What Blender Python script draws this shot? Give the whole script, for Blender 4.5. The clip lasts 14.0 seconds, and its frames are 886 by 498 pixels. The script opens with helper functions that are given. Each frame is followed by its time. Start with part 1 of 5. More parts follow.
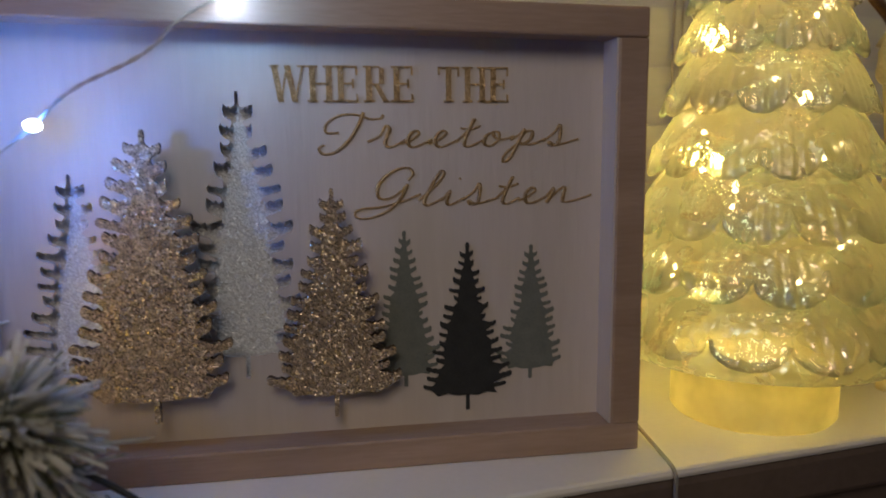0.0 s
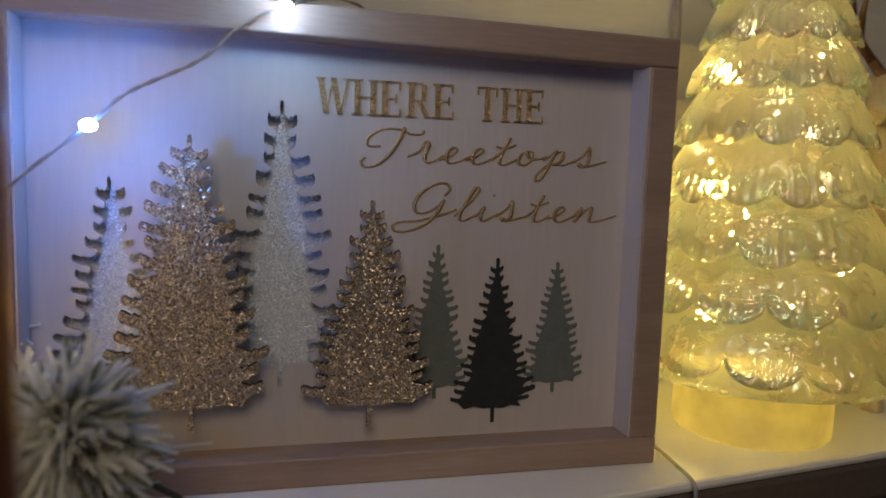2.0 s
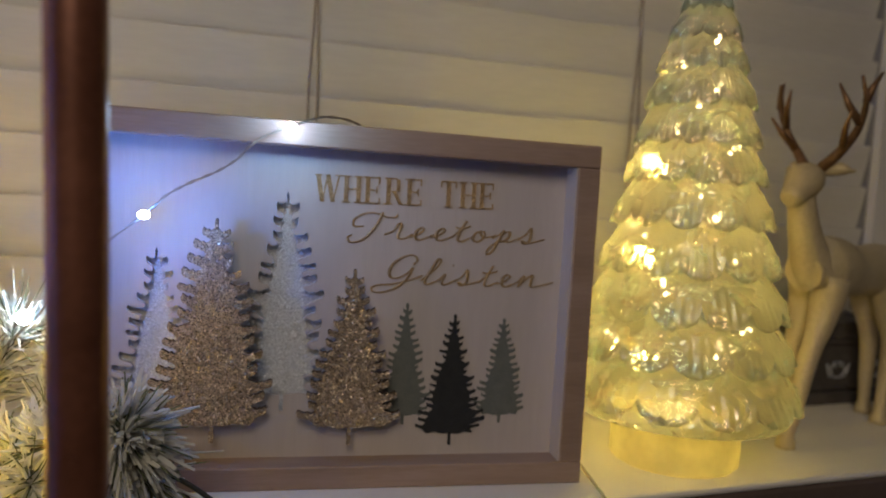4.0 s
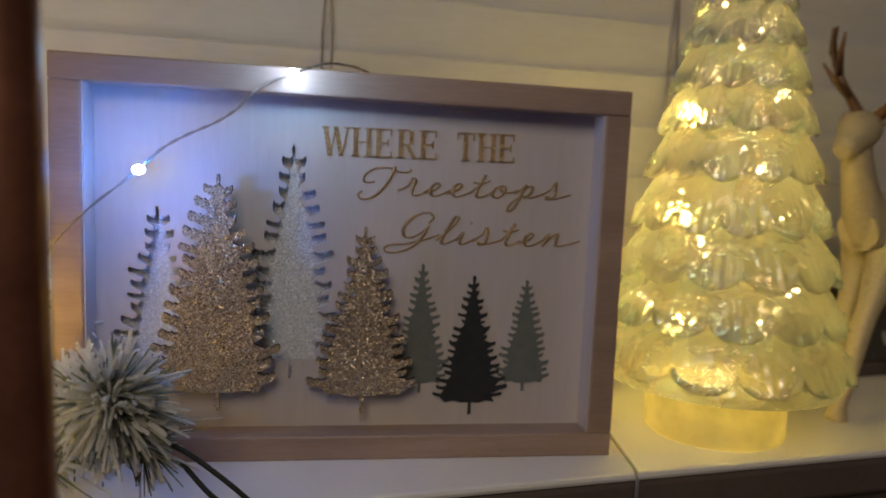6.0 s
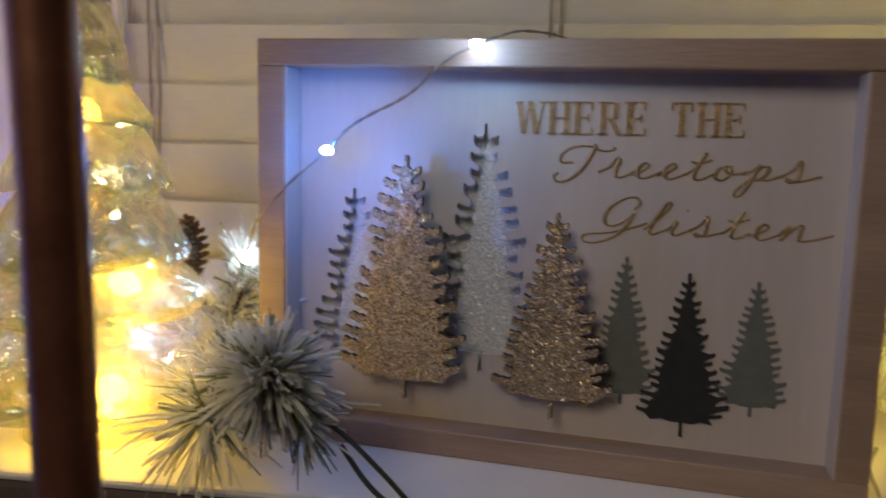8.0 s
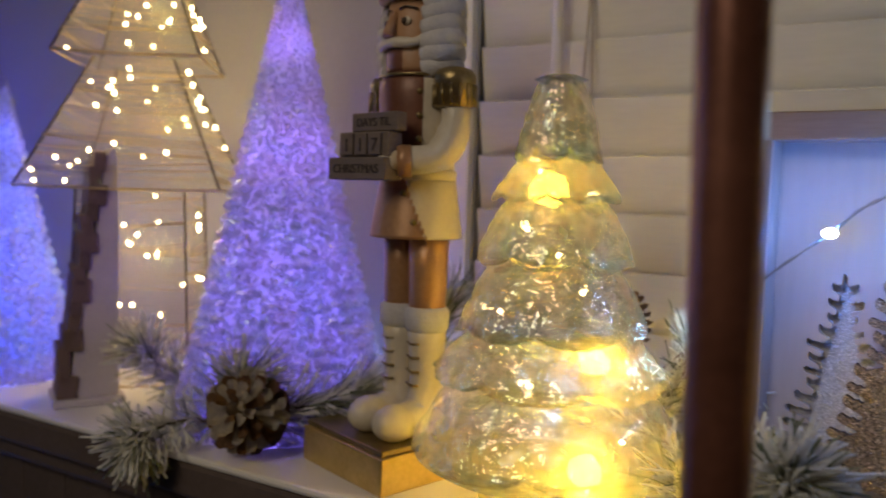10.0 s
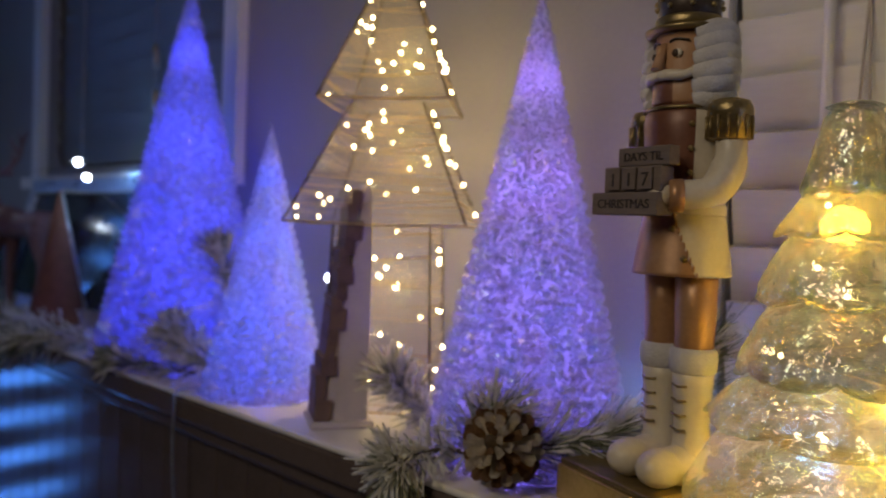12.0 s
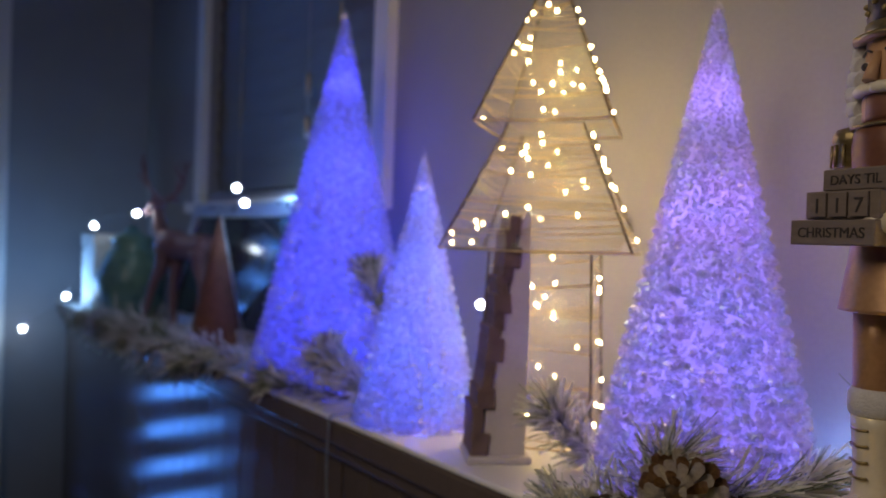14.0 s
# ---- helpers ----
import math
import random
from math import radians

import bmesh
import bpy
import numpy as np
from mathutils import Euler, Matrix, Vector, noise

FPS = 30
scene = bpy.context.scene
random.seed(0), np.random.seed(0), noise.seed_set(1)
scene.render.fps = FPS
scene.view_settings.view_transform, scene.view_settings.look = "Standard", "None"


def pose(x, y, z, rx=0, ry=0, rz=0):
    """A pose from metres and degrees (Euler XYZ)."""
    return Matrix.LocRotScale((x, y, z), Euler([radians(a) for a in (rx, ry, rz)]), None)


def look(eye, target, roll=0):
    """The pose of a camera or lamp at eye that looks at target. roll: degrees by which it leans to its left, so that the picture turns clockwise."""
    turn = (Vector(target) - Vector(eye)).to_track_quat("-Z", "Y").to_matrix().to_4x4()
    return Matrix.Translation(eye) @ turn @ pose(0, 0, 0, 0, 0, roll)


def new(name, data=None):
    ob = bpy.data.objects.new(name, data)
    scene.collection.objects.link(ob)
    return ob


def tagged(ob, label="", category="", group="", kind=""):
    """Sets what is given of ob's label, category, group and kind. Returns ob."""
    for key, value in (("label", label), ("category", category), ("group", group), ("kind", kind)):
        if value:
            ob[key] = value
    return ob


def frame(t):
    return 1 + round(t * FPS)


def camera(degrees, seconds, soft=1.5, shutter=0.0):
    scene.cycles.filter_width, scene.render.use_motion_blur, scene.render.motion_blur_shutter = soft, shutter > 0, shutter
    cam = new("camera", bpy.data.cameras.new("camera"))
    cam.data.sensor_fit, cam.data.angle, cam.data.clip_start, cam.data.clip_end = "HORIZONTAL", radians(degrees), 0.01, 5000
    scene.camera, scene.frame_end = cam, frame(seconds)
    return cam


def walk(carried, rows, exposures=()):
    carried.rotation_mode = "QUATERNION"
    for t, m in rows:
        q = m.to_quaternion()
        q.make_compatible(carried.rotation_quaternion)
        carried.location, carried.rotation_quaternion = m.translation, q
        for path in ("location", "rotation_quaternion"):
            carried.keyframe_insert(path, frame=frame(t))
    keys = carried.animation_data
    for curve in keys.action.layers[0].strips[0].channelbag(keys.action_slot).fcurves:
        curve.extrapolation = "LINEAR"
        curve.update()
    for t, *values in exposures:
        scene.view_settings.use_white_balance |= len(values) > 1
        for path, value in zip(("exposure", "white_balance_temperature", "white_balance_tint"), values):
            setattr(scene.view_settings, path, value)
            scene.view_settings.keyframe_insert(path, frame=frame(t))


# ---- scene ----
cam = camera(60.2, 14.0, soft=1.6, shutter=0.4)
# the phone's lens focuses at arm's length: the far end of the ledge is soft
cam.data.dof.use_dof, cam.data.dof.focus_distance, cam.data.dof.aperture_fstop = True, 0.45, 5.6
PATH = [
    (0, (0.102, 0.119, 1.18), (0.72, 2.0, 0.898), -0.5),
    (0.5, (0.097, 0.11, 1.183), (0.659, 2.018, 0.976), -0.6),
    (1, (0.096, 0.106, 1.18), (0.66, 2.017, 0.997), -0.3),
    (1.5, (0.083, 0.101, 1.184), (0.709, 1.99, 0.989), 0.5),
    (2, (0.048, 0.129, 1.176), (0.82, 1.96, 0.954), 1.8),
    (2.5, (0.048, 0.075, 1.207), (0.794, 1.926, 1.075), 2.2),
    (4.8, (0.046, 0.0, 1.216), (0.7, 1.881, 1.036), 2.4),
    (5, (0.05, -0.001, 1.213), (0.695, 1.883, 1.035), 2.2),
    (5.5, (0.064, -0.007, 1.212), (0.695, 1.881, 1.012), 2.2),
    (6, (0.076, 0.031, 1.2), (0.654, 1.932, 0.972), 2.2),
    (6.5, (0.082, 0.094, 1.181), (0.608, 2.006, 0.923), 2.1),
    (7, (0.108, 0.099, 1.176), (0.484, 2.04, 0.876), 2.5),
    (7.5, (0.15, 0.078, 1.185), (0.174, 2.056, 0.889), 1.7),
    (8, (0.163, 0.071, 1.19), (-0.091, 2.038, 0.933), 1.3),
    (8.5, (0.144, 0.086, 1.195), (-0.355, 2.011, 0.982), 1.2),
    (9, (0.119, 0.087, 1.201), (-0.581, 1.95, 1.006), 1.4),
    (9.2, (0.102, 0.084, 1.202), (-0.661, 1.924, 1.019), 1.5),
    (11.3, (0.026, 0.028, 1.202), (-1.23, 1.583, 1.125), 2.0),
    (11.5, (0.021, 0.028, 1.201), (-1.269, 1.554, 1.132), 2.0),
    (12, (0.011, 0.029, 1.199), (-1.362, 1.482, 1.141), 2.0),
    (12.5, (0.0, 0.028, 1.199), (-1.447, 1.408, 1.15), 1.9),
    (13, (-0.015, 0.033, 1.205), (-1.534, 1.333, 1.156), 1.5),
    (13.5, (-0.024, 0.032, 1.208), (-1.592, 1.271, 1.163), 1.4),
    (14, (-0.028, 0.029, 1.206), (-1.63, 1.226, 1.185), 1.9),
]
walk(cam, [(t, look(eye, target, roll)) for t, eye, target, roll in PATH], exposures=[(0.0, 0.03), (1.0, -0.05), (2.5, 0.05), (5.0, 0.12), (6.5, 0.12), (7.5, 0.05), (9.0, -0.05), (11.5, -0.35), (12.5, -0.15), (14.0, 0.1)])

# ---- world and large lights ----
world = bpy.data.worlds.new("night")
scene.world = world
world.use_nodes = True
world.node_tree.nodes["Background"].inputs[0].default_value = (0.10, 0.16, 0.32, 1)
world.node_tree.nodes["Background"].inputs[1].default_value = 0.25


def lamp(name, kind, place, watts, colour, size=0.01, target=None, size_y=None):
    data = bpy.data.lights.new(name, kind)
    data.energy, data.color = watts, colour
    if kind == "AREA":
        data.shape, data.size, data.size_y = "RECTANGLE", size, size_y or size
    else:
        data.shadow_soft_size = size
    ob = new(name, data)
    ob.matrix_basis = look(place, target) if target else pose(*place)
    return ob


WARM, COLD, BLUE = (1.0, 0.70, 0.13), (0.42, 0.55, 1.0), (0.25, 0.48, 1.0)
LEDGE, EDGE, WALL = 1.0, 0.457, 0.70
# added unseen fill that brightens sign and ledge; no fitting stands for it
lamp("fill_lamp", "AREA", (-0.25, -0.65, 1.86), 5.0, (1.0, 0.83, 0.63), 0.50, (0.20, 0.5, 1.1))


# ---- materials ----
def nodes_of(m):
    m.use_nodes = True
    return m.node_tree.nodes, m.node_tree.links, m.node_tree.nodes["Principled BSDF"]


def ramp_of(n, l, source, low, high, a=0.3, b=0.7):
    r = n.new("ShaderNodeValToRGB")
    r.color_ramp.elements[0].position, r.color_ramp.elements[1].position = a, b
    r.color_ramp.elements[0].color, r.color_ramp.elements[1].color = (*low, 1), (*high, 1)
    l.new(source, r.inputs[0])
    return r.outputs[0]


def surface(name, low, high, rough=0.6, metal=0.0, scale=40.0, fine=400.0, bump=0.1, stretch=(1, 1, 1), rough_spread=0.12, random_tint=0.0):
    """Two scales of colour variation, relief and uneven gloss."""
    m = bpy.data.materials.new(name)
    n, l, p = nodes_of(m)
    co = n.new("ShaderNodeTexCoord")
    mp = n.new("ShaderNodeMapping")
    mp.inputs["Scale"].default_value = stretch
    l.new(co.outputs["Object"], mp.inputs["Vector"])
    big, small = n.new("ShaderNodeTexNoise"), n.new("ShaderNodeTexNoise")
    big.inputs["Scale"].default_value, small.inputs["Scale"].default_value = scale, fine
    big.inputs["Detail"].default_value = 4
    for t in (big, small):
        l.new(mp.outputs[0], t.inputs["Vector"])
    mixed = n.new("ShaderNodeMix")
    mixed.data_type = "FLOAT"
    mixed.inputs[0].default_value = 0.35
    l.new(big.outputs[0], mixed.inputs[2])
    l.new(small.outputs[0], mixed.inputs[3])
    source = mixed.outputs[0]
    if random_tint:
        info = n.new("ShaderNodeObjectInfo")
        add = n.new("ShaderNodeMath")
        add.operation = "MULTIPLY_ADD"
        add.inputs[1].default_value = random_tint
        l.new(info.outputs["Random"], add.inputs[0])
        l.new(source, add.inputs[2])
        source = add.outputs[0]
    l.new(ramp_of(n, l, source, low, high), p.inputs["Base Color"])
    rr = n.new("ShaderNodeMapRange")
    rr.inputs["To Min"].default_value, rr.inputs["To Max"].default_value = max(0.03, rough - rough_spread), min(1, rough + rough_spread)
    l.new(big.outputs[0], rr.inputs["Value"])
    l.new(rr.outputs[0], p.inputs["Roughness"])
    p.inputs["Metallic"].default_value = metal
    if bump:
        b = n.new("ShaderNodeBump")
        b.inputs["Strength"].default_value, b.inputs["Distance"].default_value = bump, 0.001
        l.new(small.outputs[0], b.inputs["Height"])
        l.new(b.outputs[0], p.inputs["Normal"])
    return m


def glow(name, colour, strength):
    m = bpy.data.materials.new(name)
    n, l, p = nodes_of(m)
    p.inputs["Base Color"].default_value = (*colour, 1)
    p.inputs["Emission Color"].default_value = (*colour, 1)
    p.inputs["Emission Strength"].default_value = strength
    return m


def glitter(name, low, high, metal=0.8, cell=1300.0, tilt=0.9, rough=0.3):
    """Flakes, each with its own tone and tilt."""
    m = bpy.data.materials.new(name)
    n, l, p = nodes_of(m)
    co = n.new("ShaderNodeTexCoord")
    v = n.new("ShaderNodeTexVoronoi")
    v.inputs["Scale"].default_value = cell
    l.new(co.outputs["Object"], v.inputs["Vector"])
    l.new(ramp_of(n, l, v.outputs["Color"], low, high, 0.1, 0.9), p.inputs["Base Color"])
    geo = n.new("ShaderNodeNewGeometry")
    sub, scl, add, nrm = (n.new("ShaderNodeVectorMath") for _ in range(4))
    sub.operation, scl.operation, add.operation, nrm.operation = "SUBTRACT", "SCALE", "ADD", "NORMALIZE"
    sub.inputs[1].default_value = (0.5, 0.5, 0.5)
    scl.inputs["Scale"].default_value = tilt
    l.new(v.outputs["Color"], sub.inputs[0])
    l.new(sub.outputs[0], scl.inputs[0])
    l.new(geo.outputs["Normal"], add.inputs[0])
    l.new(scl.outputs[0], add.inputs[1])
    l.new(add.outputs[0], nrm.inputs[0])
    l.new(nrm.outputs[0], p.inputs["Normal"])
    p.inputs["Metallic"].default_value, p.inputs["Roughness"].default_value = metal, rough
    return m


def frosted(name, colour, clear=0.25, shine=0.25, rough=0.12, cell=0.0, dip=0.72, body=0.3, island=False, relief=110.0, bend=0.0, caustics=0.0):
    """Thin pressed glass or acrylic: passes light diffusely, lets some through straight, and shines."""
    m = bpy.data.materials.new(name)
    m.use_nodes = True
    n, l = m.node_tree.nodes, m.node_tree.links
    n.remove(n["Principled BSDF"])
    out = n["Material Output"]
    tl, tp, gl = n.new("ShaderNodeBsdfTranslucent"), n.new("ShaderNodeBsdfTransparent"), n.new("ShaderNodeBsdfGlossy")
    di = n.new("ShaderNodeBsdfDiffuse")
    co = n.new("ShaderNodeTexCoord")
    t = n.new("ShaderNodeTexNoise")
    t.inputs["Scale"].default_value, t.inputs["Detail"].default_value = cell or 60.0, 3
    l.new(co.outputs["Object"], t.inputs["Vector"])
    source, low, high = t.outputs[0], 0.35, 0.62
    if island:
        source, low, high = n.new("ShaderNodeNewGeometry").outputs["Random Per Island"], 0.0, 1.0
    tone = ramp_of(n, l, source, tuple(c * dip for c in colour), colour, low, high)
    l.new(tone, tl.inputs["Color"])
    l.new(tone, di.inputs["Color"])
    gl.inputs["Roughness"].default_value = rough
    # faint oil-film tints in the gloss
    wave = n.new("ShaderNodeTexNoise")
    wave.inputs["Scale"].default_value = 45.0
    l.new(co.outputs["Object"], wave.inputs["Vector"])
    l.new(ramp_of(n, l, wave.outputs[0], (0.62, 0.95, 1.0), (1.0, 0.80, 0.78), 0.4, 0.6), gl.inputs["Color"])
    if caustics:
        # noise in the transparency colour imitates caustics: light passes in wavy streaks
        caustic_noise = n.new("ShaderNodeTexNoise")
        caustic_noise.inputs["Scale"].default_value, caustic_noise.inputs["Distortion"].default_value = caustics, 2.2
        l.new(co.outputs["Object"], caustic_noise.inputs["Vector"])
        l.new(ramp_of(n, l, caustic_noise.outputs[0], (0.42, 0.44, 0.46), (1.0, 1.0, 1.0), 0.44, 0.60), tp.inputs["Color"])
    b = n.new("ShaderNodeBump")
    b.inputs["Strength"].default_value, b.inputs["Distance"].default_value = 0.8, 0.004
    rel = n.new("ShaderNodeTexNoise")
    rel.inputs["Scale"].default_value = relief
    l.new(co.outputs["Object"], rel.inputs["Vector"])
    l.new(rel.outputs[0], b.inputs["Height"])
    l.new(b.outputs[0], gl.inputs["Normal"])
    m1, m2, m3 = n.new("ShaderNodeMixShader"), n.new("ShaderNodeMixShader"), n.new("ShaderNodeMixShader")
    m1.inputs[0].default_value = body
    l.new(tl.outputs[0], m1.inputs[1])
    l.new(di.outputs[0], m1.inputs[2])
    m2.inputs[0].default_value = clear
    l.new(m1.outputs[0], m2.inputs[1])
    l.new(tp.outputs[0], m2.inputs[2])
    m3.inputs[0].default_value = shine
    inner = m2.outputs[0]
    if bend:
        rf, m4 = n.new("ShaderNodeBsdfRefraction"), n.new("ShaderNodeMixShader")
        rf.inputs["IOR"].default_value, rf.inputs["Roughness"].default_value = 1.22, 0.04
        l.new(b.outputs[0], rf.inputs["Normal"])
        m4.inputs[0].default_value = bend
        l.new(inner, m4.inputs[1])
        l.new(rf.outputs[0], m4.inputs[2])
        inner = m4.outputs[0]
    l.new(inner, m3.inputs[1])
    l.new(gl.outputs[0], m3.inputs[2])
    l.new(m3.outputs[0], out.inputs["Surface"])
    return m


M = {
    "wall": surface("grey_lilac_paint", (0.31, 0.305, 0.33), (0.37, 0.365, 0.39), 0.75, 0, 6, 220, 0.12),
    "white_paint": surface("white_trim_paint", (0.80, 0.78, 0.76), (0.87, 0.85, 0.83), 0.34, 0, 14, 260, 0.08),
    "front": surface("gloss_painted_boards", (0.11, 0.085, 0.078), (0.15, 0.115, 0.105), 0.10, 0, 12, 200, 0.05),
    "slat": surface("faux_wood_slat", (0.72, 0.70, 0.66), (0.82, 0.80, 0.76), 0.42, 0, 20, 320, 0.08, (0.15, 1, 1), 0.1),
    # the slat material again, with the far window's shade put into its colour
    "dark_slat": surface("faux_wood_slat_shaded", (0.14, 0.13, 0.13), (0.20, 0.19, 0.19), 0.45, 0, 20, 320, 0.08, (0.15, 1, 1), 0.1),
    "ceiling": surface("ceiling_paint", (0.55, 0.53, 0.52), (0.62, 0.60, 0.58), 0.9, 0, 8, 150, 0.2),
    "floor": surface("dark_floor_boards", (0.08, 0.05, 0.035), (0.16, 0.10, 0.07), 0.45, 0, 8, 90, 0.2, (1, 0.1, 1)),
    "frame": surface("taupe_washed_wood", (0.28, 0.196, 0.158), (0.40, 0.290, 0.240), 0.44, 0, 60, 500, 0.35, (0.12, 1, 1)),
    "panel": surface("white_washed_panel", (0.53, 0.48, 0.475), (0.60, 0.55, 0.545), 0.5, 0, 22, 260, 0.3, (1, 1, 0.12)),
    "grey_ink": surface("grey_print", (0.11, 0.125, 0.12), (0.17, 0.185, 0.175), 0.7, 0, 120, 700, 0.1),
    "black_ink": surface("black_print", (0.012, 0.014, 0.018), (0.03, 0.032, 0.036), 0.6, 0, 120, 700, 0.1),
    # near-black sides put the shade of the branch gaps into the colour
    "wood_edge": surface("shade_dark_cut_edge", (0.03, 0.018, 0.012), (0.08, 0.045, 0.03), 0.7, 0, 200, 900, 0.2),
    "gold_glitter": glitter("gold_glitter", (0.08, 0.060, 0.045), (0.76, 0.61, 0.44), 0.6, 1600, 1.0, 0.32),
    "gold_text": glitter("gold_glitter_lettering", (0.20, 0.13, 0.06), (0.66, 0.47, 0.27), 0.5, 2300, 0.9),
    "white_glitter": glitter("iridescent_white_glitter", (0.62, 0.64, 0.68), (0.92, 0.95, 1.0), 0.1, 1500, 1.0, 0.22),
    "wire": surface("bare_wire", (0.35, 0.30, 0.26), (0.50, 0.44, 0.38), 0.35, 0.8, 200, 900, 0),
    "dark_wire": surface("dark_green_wire", (0.020, 0.022, 0.016), (0.05, 0.05, 0.04), 0.6, 0, 200, 900, 0.2),
    "led": glow("cold_led", (0.75, 0.88, 1.0), 45.0),
    "bulb": glow("warm_bulb", (1.0, 0.74, 0.32), 30.0),
    "glass_tree": frosted("pressed_glass", (0.90, 0.90, 0.84), 0.56, 0.24, 0.05, 30, 0.86, 0.2, relief=150.0, bend=0.24, caustics=26.0),
    "ripple_glass": frosted("rippled_iridescent_glass", (0.86, 0.88, 0.80), 0.66, 0.25, 0.05, 30, 0.78, 0.2, relief=140.0, bend=0.18, caustics=30.0),
    # stands for a gold foot; translucent only to let an added light out
    "amber_base": frosted("translucent_gold_foot", (0.90, 0.80, 0.50), 0.55, 0.12, 0.15, 30),
    "gold_base": surface("gold_leaf_base", (0.55, 0.38, 0.12), (0.80, 0.60, 0.26), 0.32, 0.6, 40, 300, 0.1),
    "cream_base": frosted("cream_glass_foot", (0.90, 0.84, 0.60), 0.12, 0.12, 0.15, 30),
    "crystal": frosted("acrylic_crystal", (0.86, 0.86, 0.95), 0.44, 0.22, 0.08, 90, 0.80, island=True),
    "crystal_core": frosted("acrylic_core", (0.80, 0.80, 0.95), 0.45, 0.05, 0.3, 40),
    "pole": surface("dark_bronze", (0.14, 0.056, 0.036), (0.24, 0.10, 0.066), 0.32, 0.45, 30, 300, 0.05),
    "needle": surface("pine_needle", (0.09, 0.12, 0.06), (0.24, 0.27, 0.16), 0.6, 0, 90, 500, 0),
    "frost": frosted("flocked_needle", (0.90, 0.90, 0.86), 0.04, 0.02, 0.5, 120, 0.90, 0.62),
    "bark": surface("twig_bark", (0.05, 0.035, 0.025), (0.12, 0.085, 0.06), 0.85, 0, 80, 500, 0.4),
    "cone": surface("pine_cone_scale", (0.09, 0.045, 0.02), (0.30, 0.17, 0.08), 0.6, 0, 150, 700, 0.2),
    "cone_tip": surface("frosted_cone_tip", (0.35, 0.30, 0.24), (0.60, 0.56, 0.50), 0.8, 0, 150, 700, 0.2),
    "deer": glitter("cream_glitter_coat", (0.48, 0.40, 0.24), (0.68, 0.58, 0.38), 0.1, 1500, 0.3, 0.5),
    "antler": surface("copper_antler", (0.12, 0.065, 0.03), (0.32, 0.18, 0.09), 0.4, 0.5, 60, 400, 0.3),
    "box": surface("dark_grey_carved_wood", (0.045, 0.04, 0.04), (0.10, 0.09, 0.085), 0.6, 0, 50, 400, 0.3),
    "n_cream": surface("cream_enamel", (0.62, 0.55, 0.42), (0.74, 0.67, 0.54), 0.35, 0, 40, 300, 0.05),
    "n_copper": surface("copper_enamel", (0.36, 0.19, 0.09), (0.50, 0.29, 0.15), 0.36, 0.25, 40, 300, 0.05),
    "n_rust": surface("rust_brown_enamel", (0.15, 0.06, 0.035), (0.22, 0.09, 0.05), 0.4, 0.1, 40, 300, 0.05),
    "n_skin": surface("tan_enamel", (0.40, 0.22, 0.11), (0.50, 0.29, 0.16), 0.45, 0, 40, 300, 0.05),
    "n_gold": surface("antique_gold", (0.20, 0.15, 0.07), (0.42, 0.32, 0.14), 0.35, 0.7, 60, 400, 0.4),
    "n_dark": surface("dark_bronze_enamel", (0.04, 0.03, 0.025), (0.10, 0.07, 0.05), 0.35, 0.3, 60, 400, 0.1),
    "n_hair": surface("white_tuft", (0.52, 0.50, 0.50), (0.70, 0.68, 0.67), 0.9, 0, 90, 700, 0.8),
    "n_board": surface("weathered_wood_board", (0.13, 0.10, 0.085), (0.22, 0.17, 0.14), 0.75, 0, 40, 400, 0.3, (0.2, 1, 1)),
    "mesh": frosted("gold_mesh_fabric", (0.80, 0.68, 0.46), 0.85, 0.04, 0.4, 300),
    "thread": surface("gold_thread", (0.45, 0.34, 0.18), (0.65, 0.50, 0.28), 0.45, 0.5, 200, 900, 0),
    "rib": surface("dark_tree_wire", (0.05, 0.035, 0.025), (0.11, 0.08, 0.055), 0.5, 0.4, 200, 900, 0),
    "lilac": surface("lilac_grey_plaster", (0.56, 0.51, 0.55), (0.68, 0.63, 0.66), 0.8, 0, 30, 300, 0.2),
    "shingle": surface("dark_bark_shingle", (0.07, 0.045, 0.042), (0.20, 0.135, 0.125), 0.85, 0, 60, 500, 0.5, (1, 1, 1), 0.1, 0.5),
    "pink": surface("pink_resin", (0.20, 0.11, 0.12), (0.32, 0.18, 0.19), 0.5, 0, 30, 300, 0.1),
    "brown_cone": surface("rust_felt", (0.16, 0.065, 0.04), (0.26, 0.11, 0.07), 0.9, 0, 60, 500, 0.4),
    "silver": surface("silver_edging", (0.45, 0.48, 0.55), (0.60, 0.63, 0.70), 0.3, 0.6, 60, 400, 0.1),
    "slate_glass": surface("dark_picture_glass", (0.02, 0.03, 0.05), (0.05, 0.07, 0.10), 0.12, 0, 20, 200, 0.02),
    "teal": surface("teal_glaze", (0.12, 0.26, 0.25), (0.22, 0.40, 0.38), 0.3, 0, 30, 300, 0.1),
    "clear_cable": frosted("clear_cable", (0.78, 0.76, 0.73), 0.35, 0.3, 0.1, 100),
    "letter": surface("dark_lettering", (0.02, 0.014, 0.012), (0.05, 0.035, 0.03), 0.7, 0, 100, 600, 0),
    "dusk": glow("dusk_glow_pane", (0.10, 0.34, 1.0), 4.0),
    "night": surface("night_pane", (0.008, 0.010, 0.016), (0.014, 0.018, 0.028), 0.08, 0, 10, 100, 0),
}


# ---- building helpers ----
def thing(name, label, category, place=(0, 0, 0), turn=0, group="", kind=""):
    e = new(name)
    e.matrix_basis = pose(*place, 0, 0, turn)
    return tagged(e, label, category, group, kind)


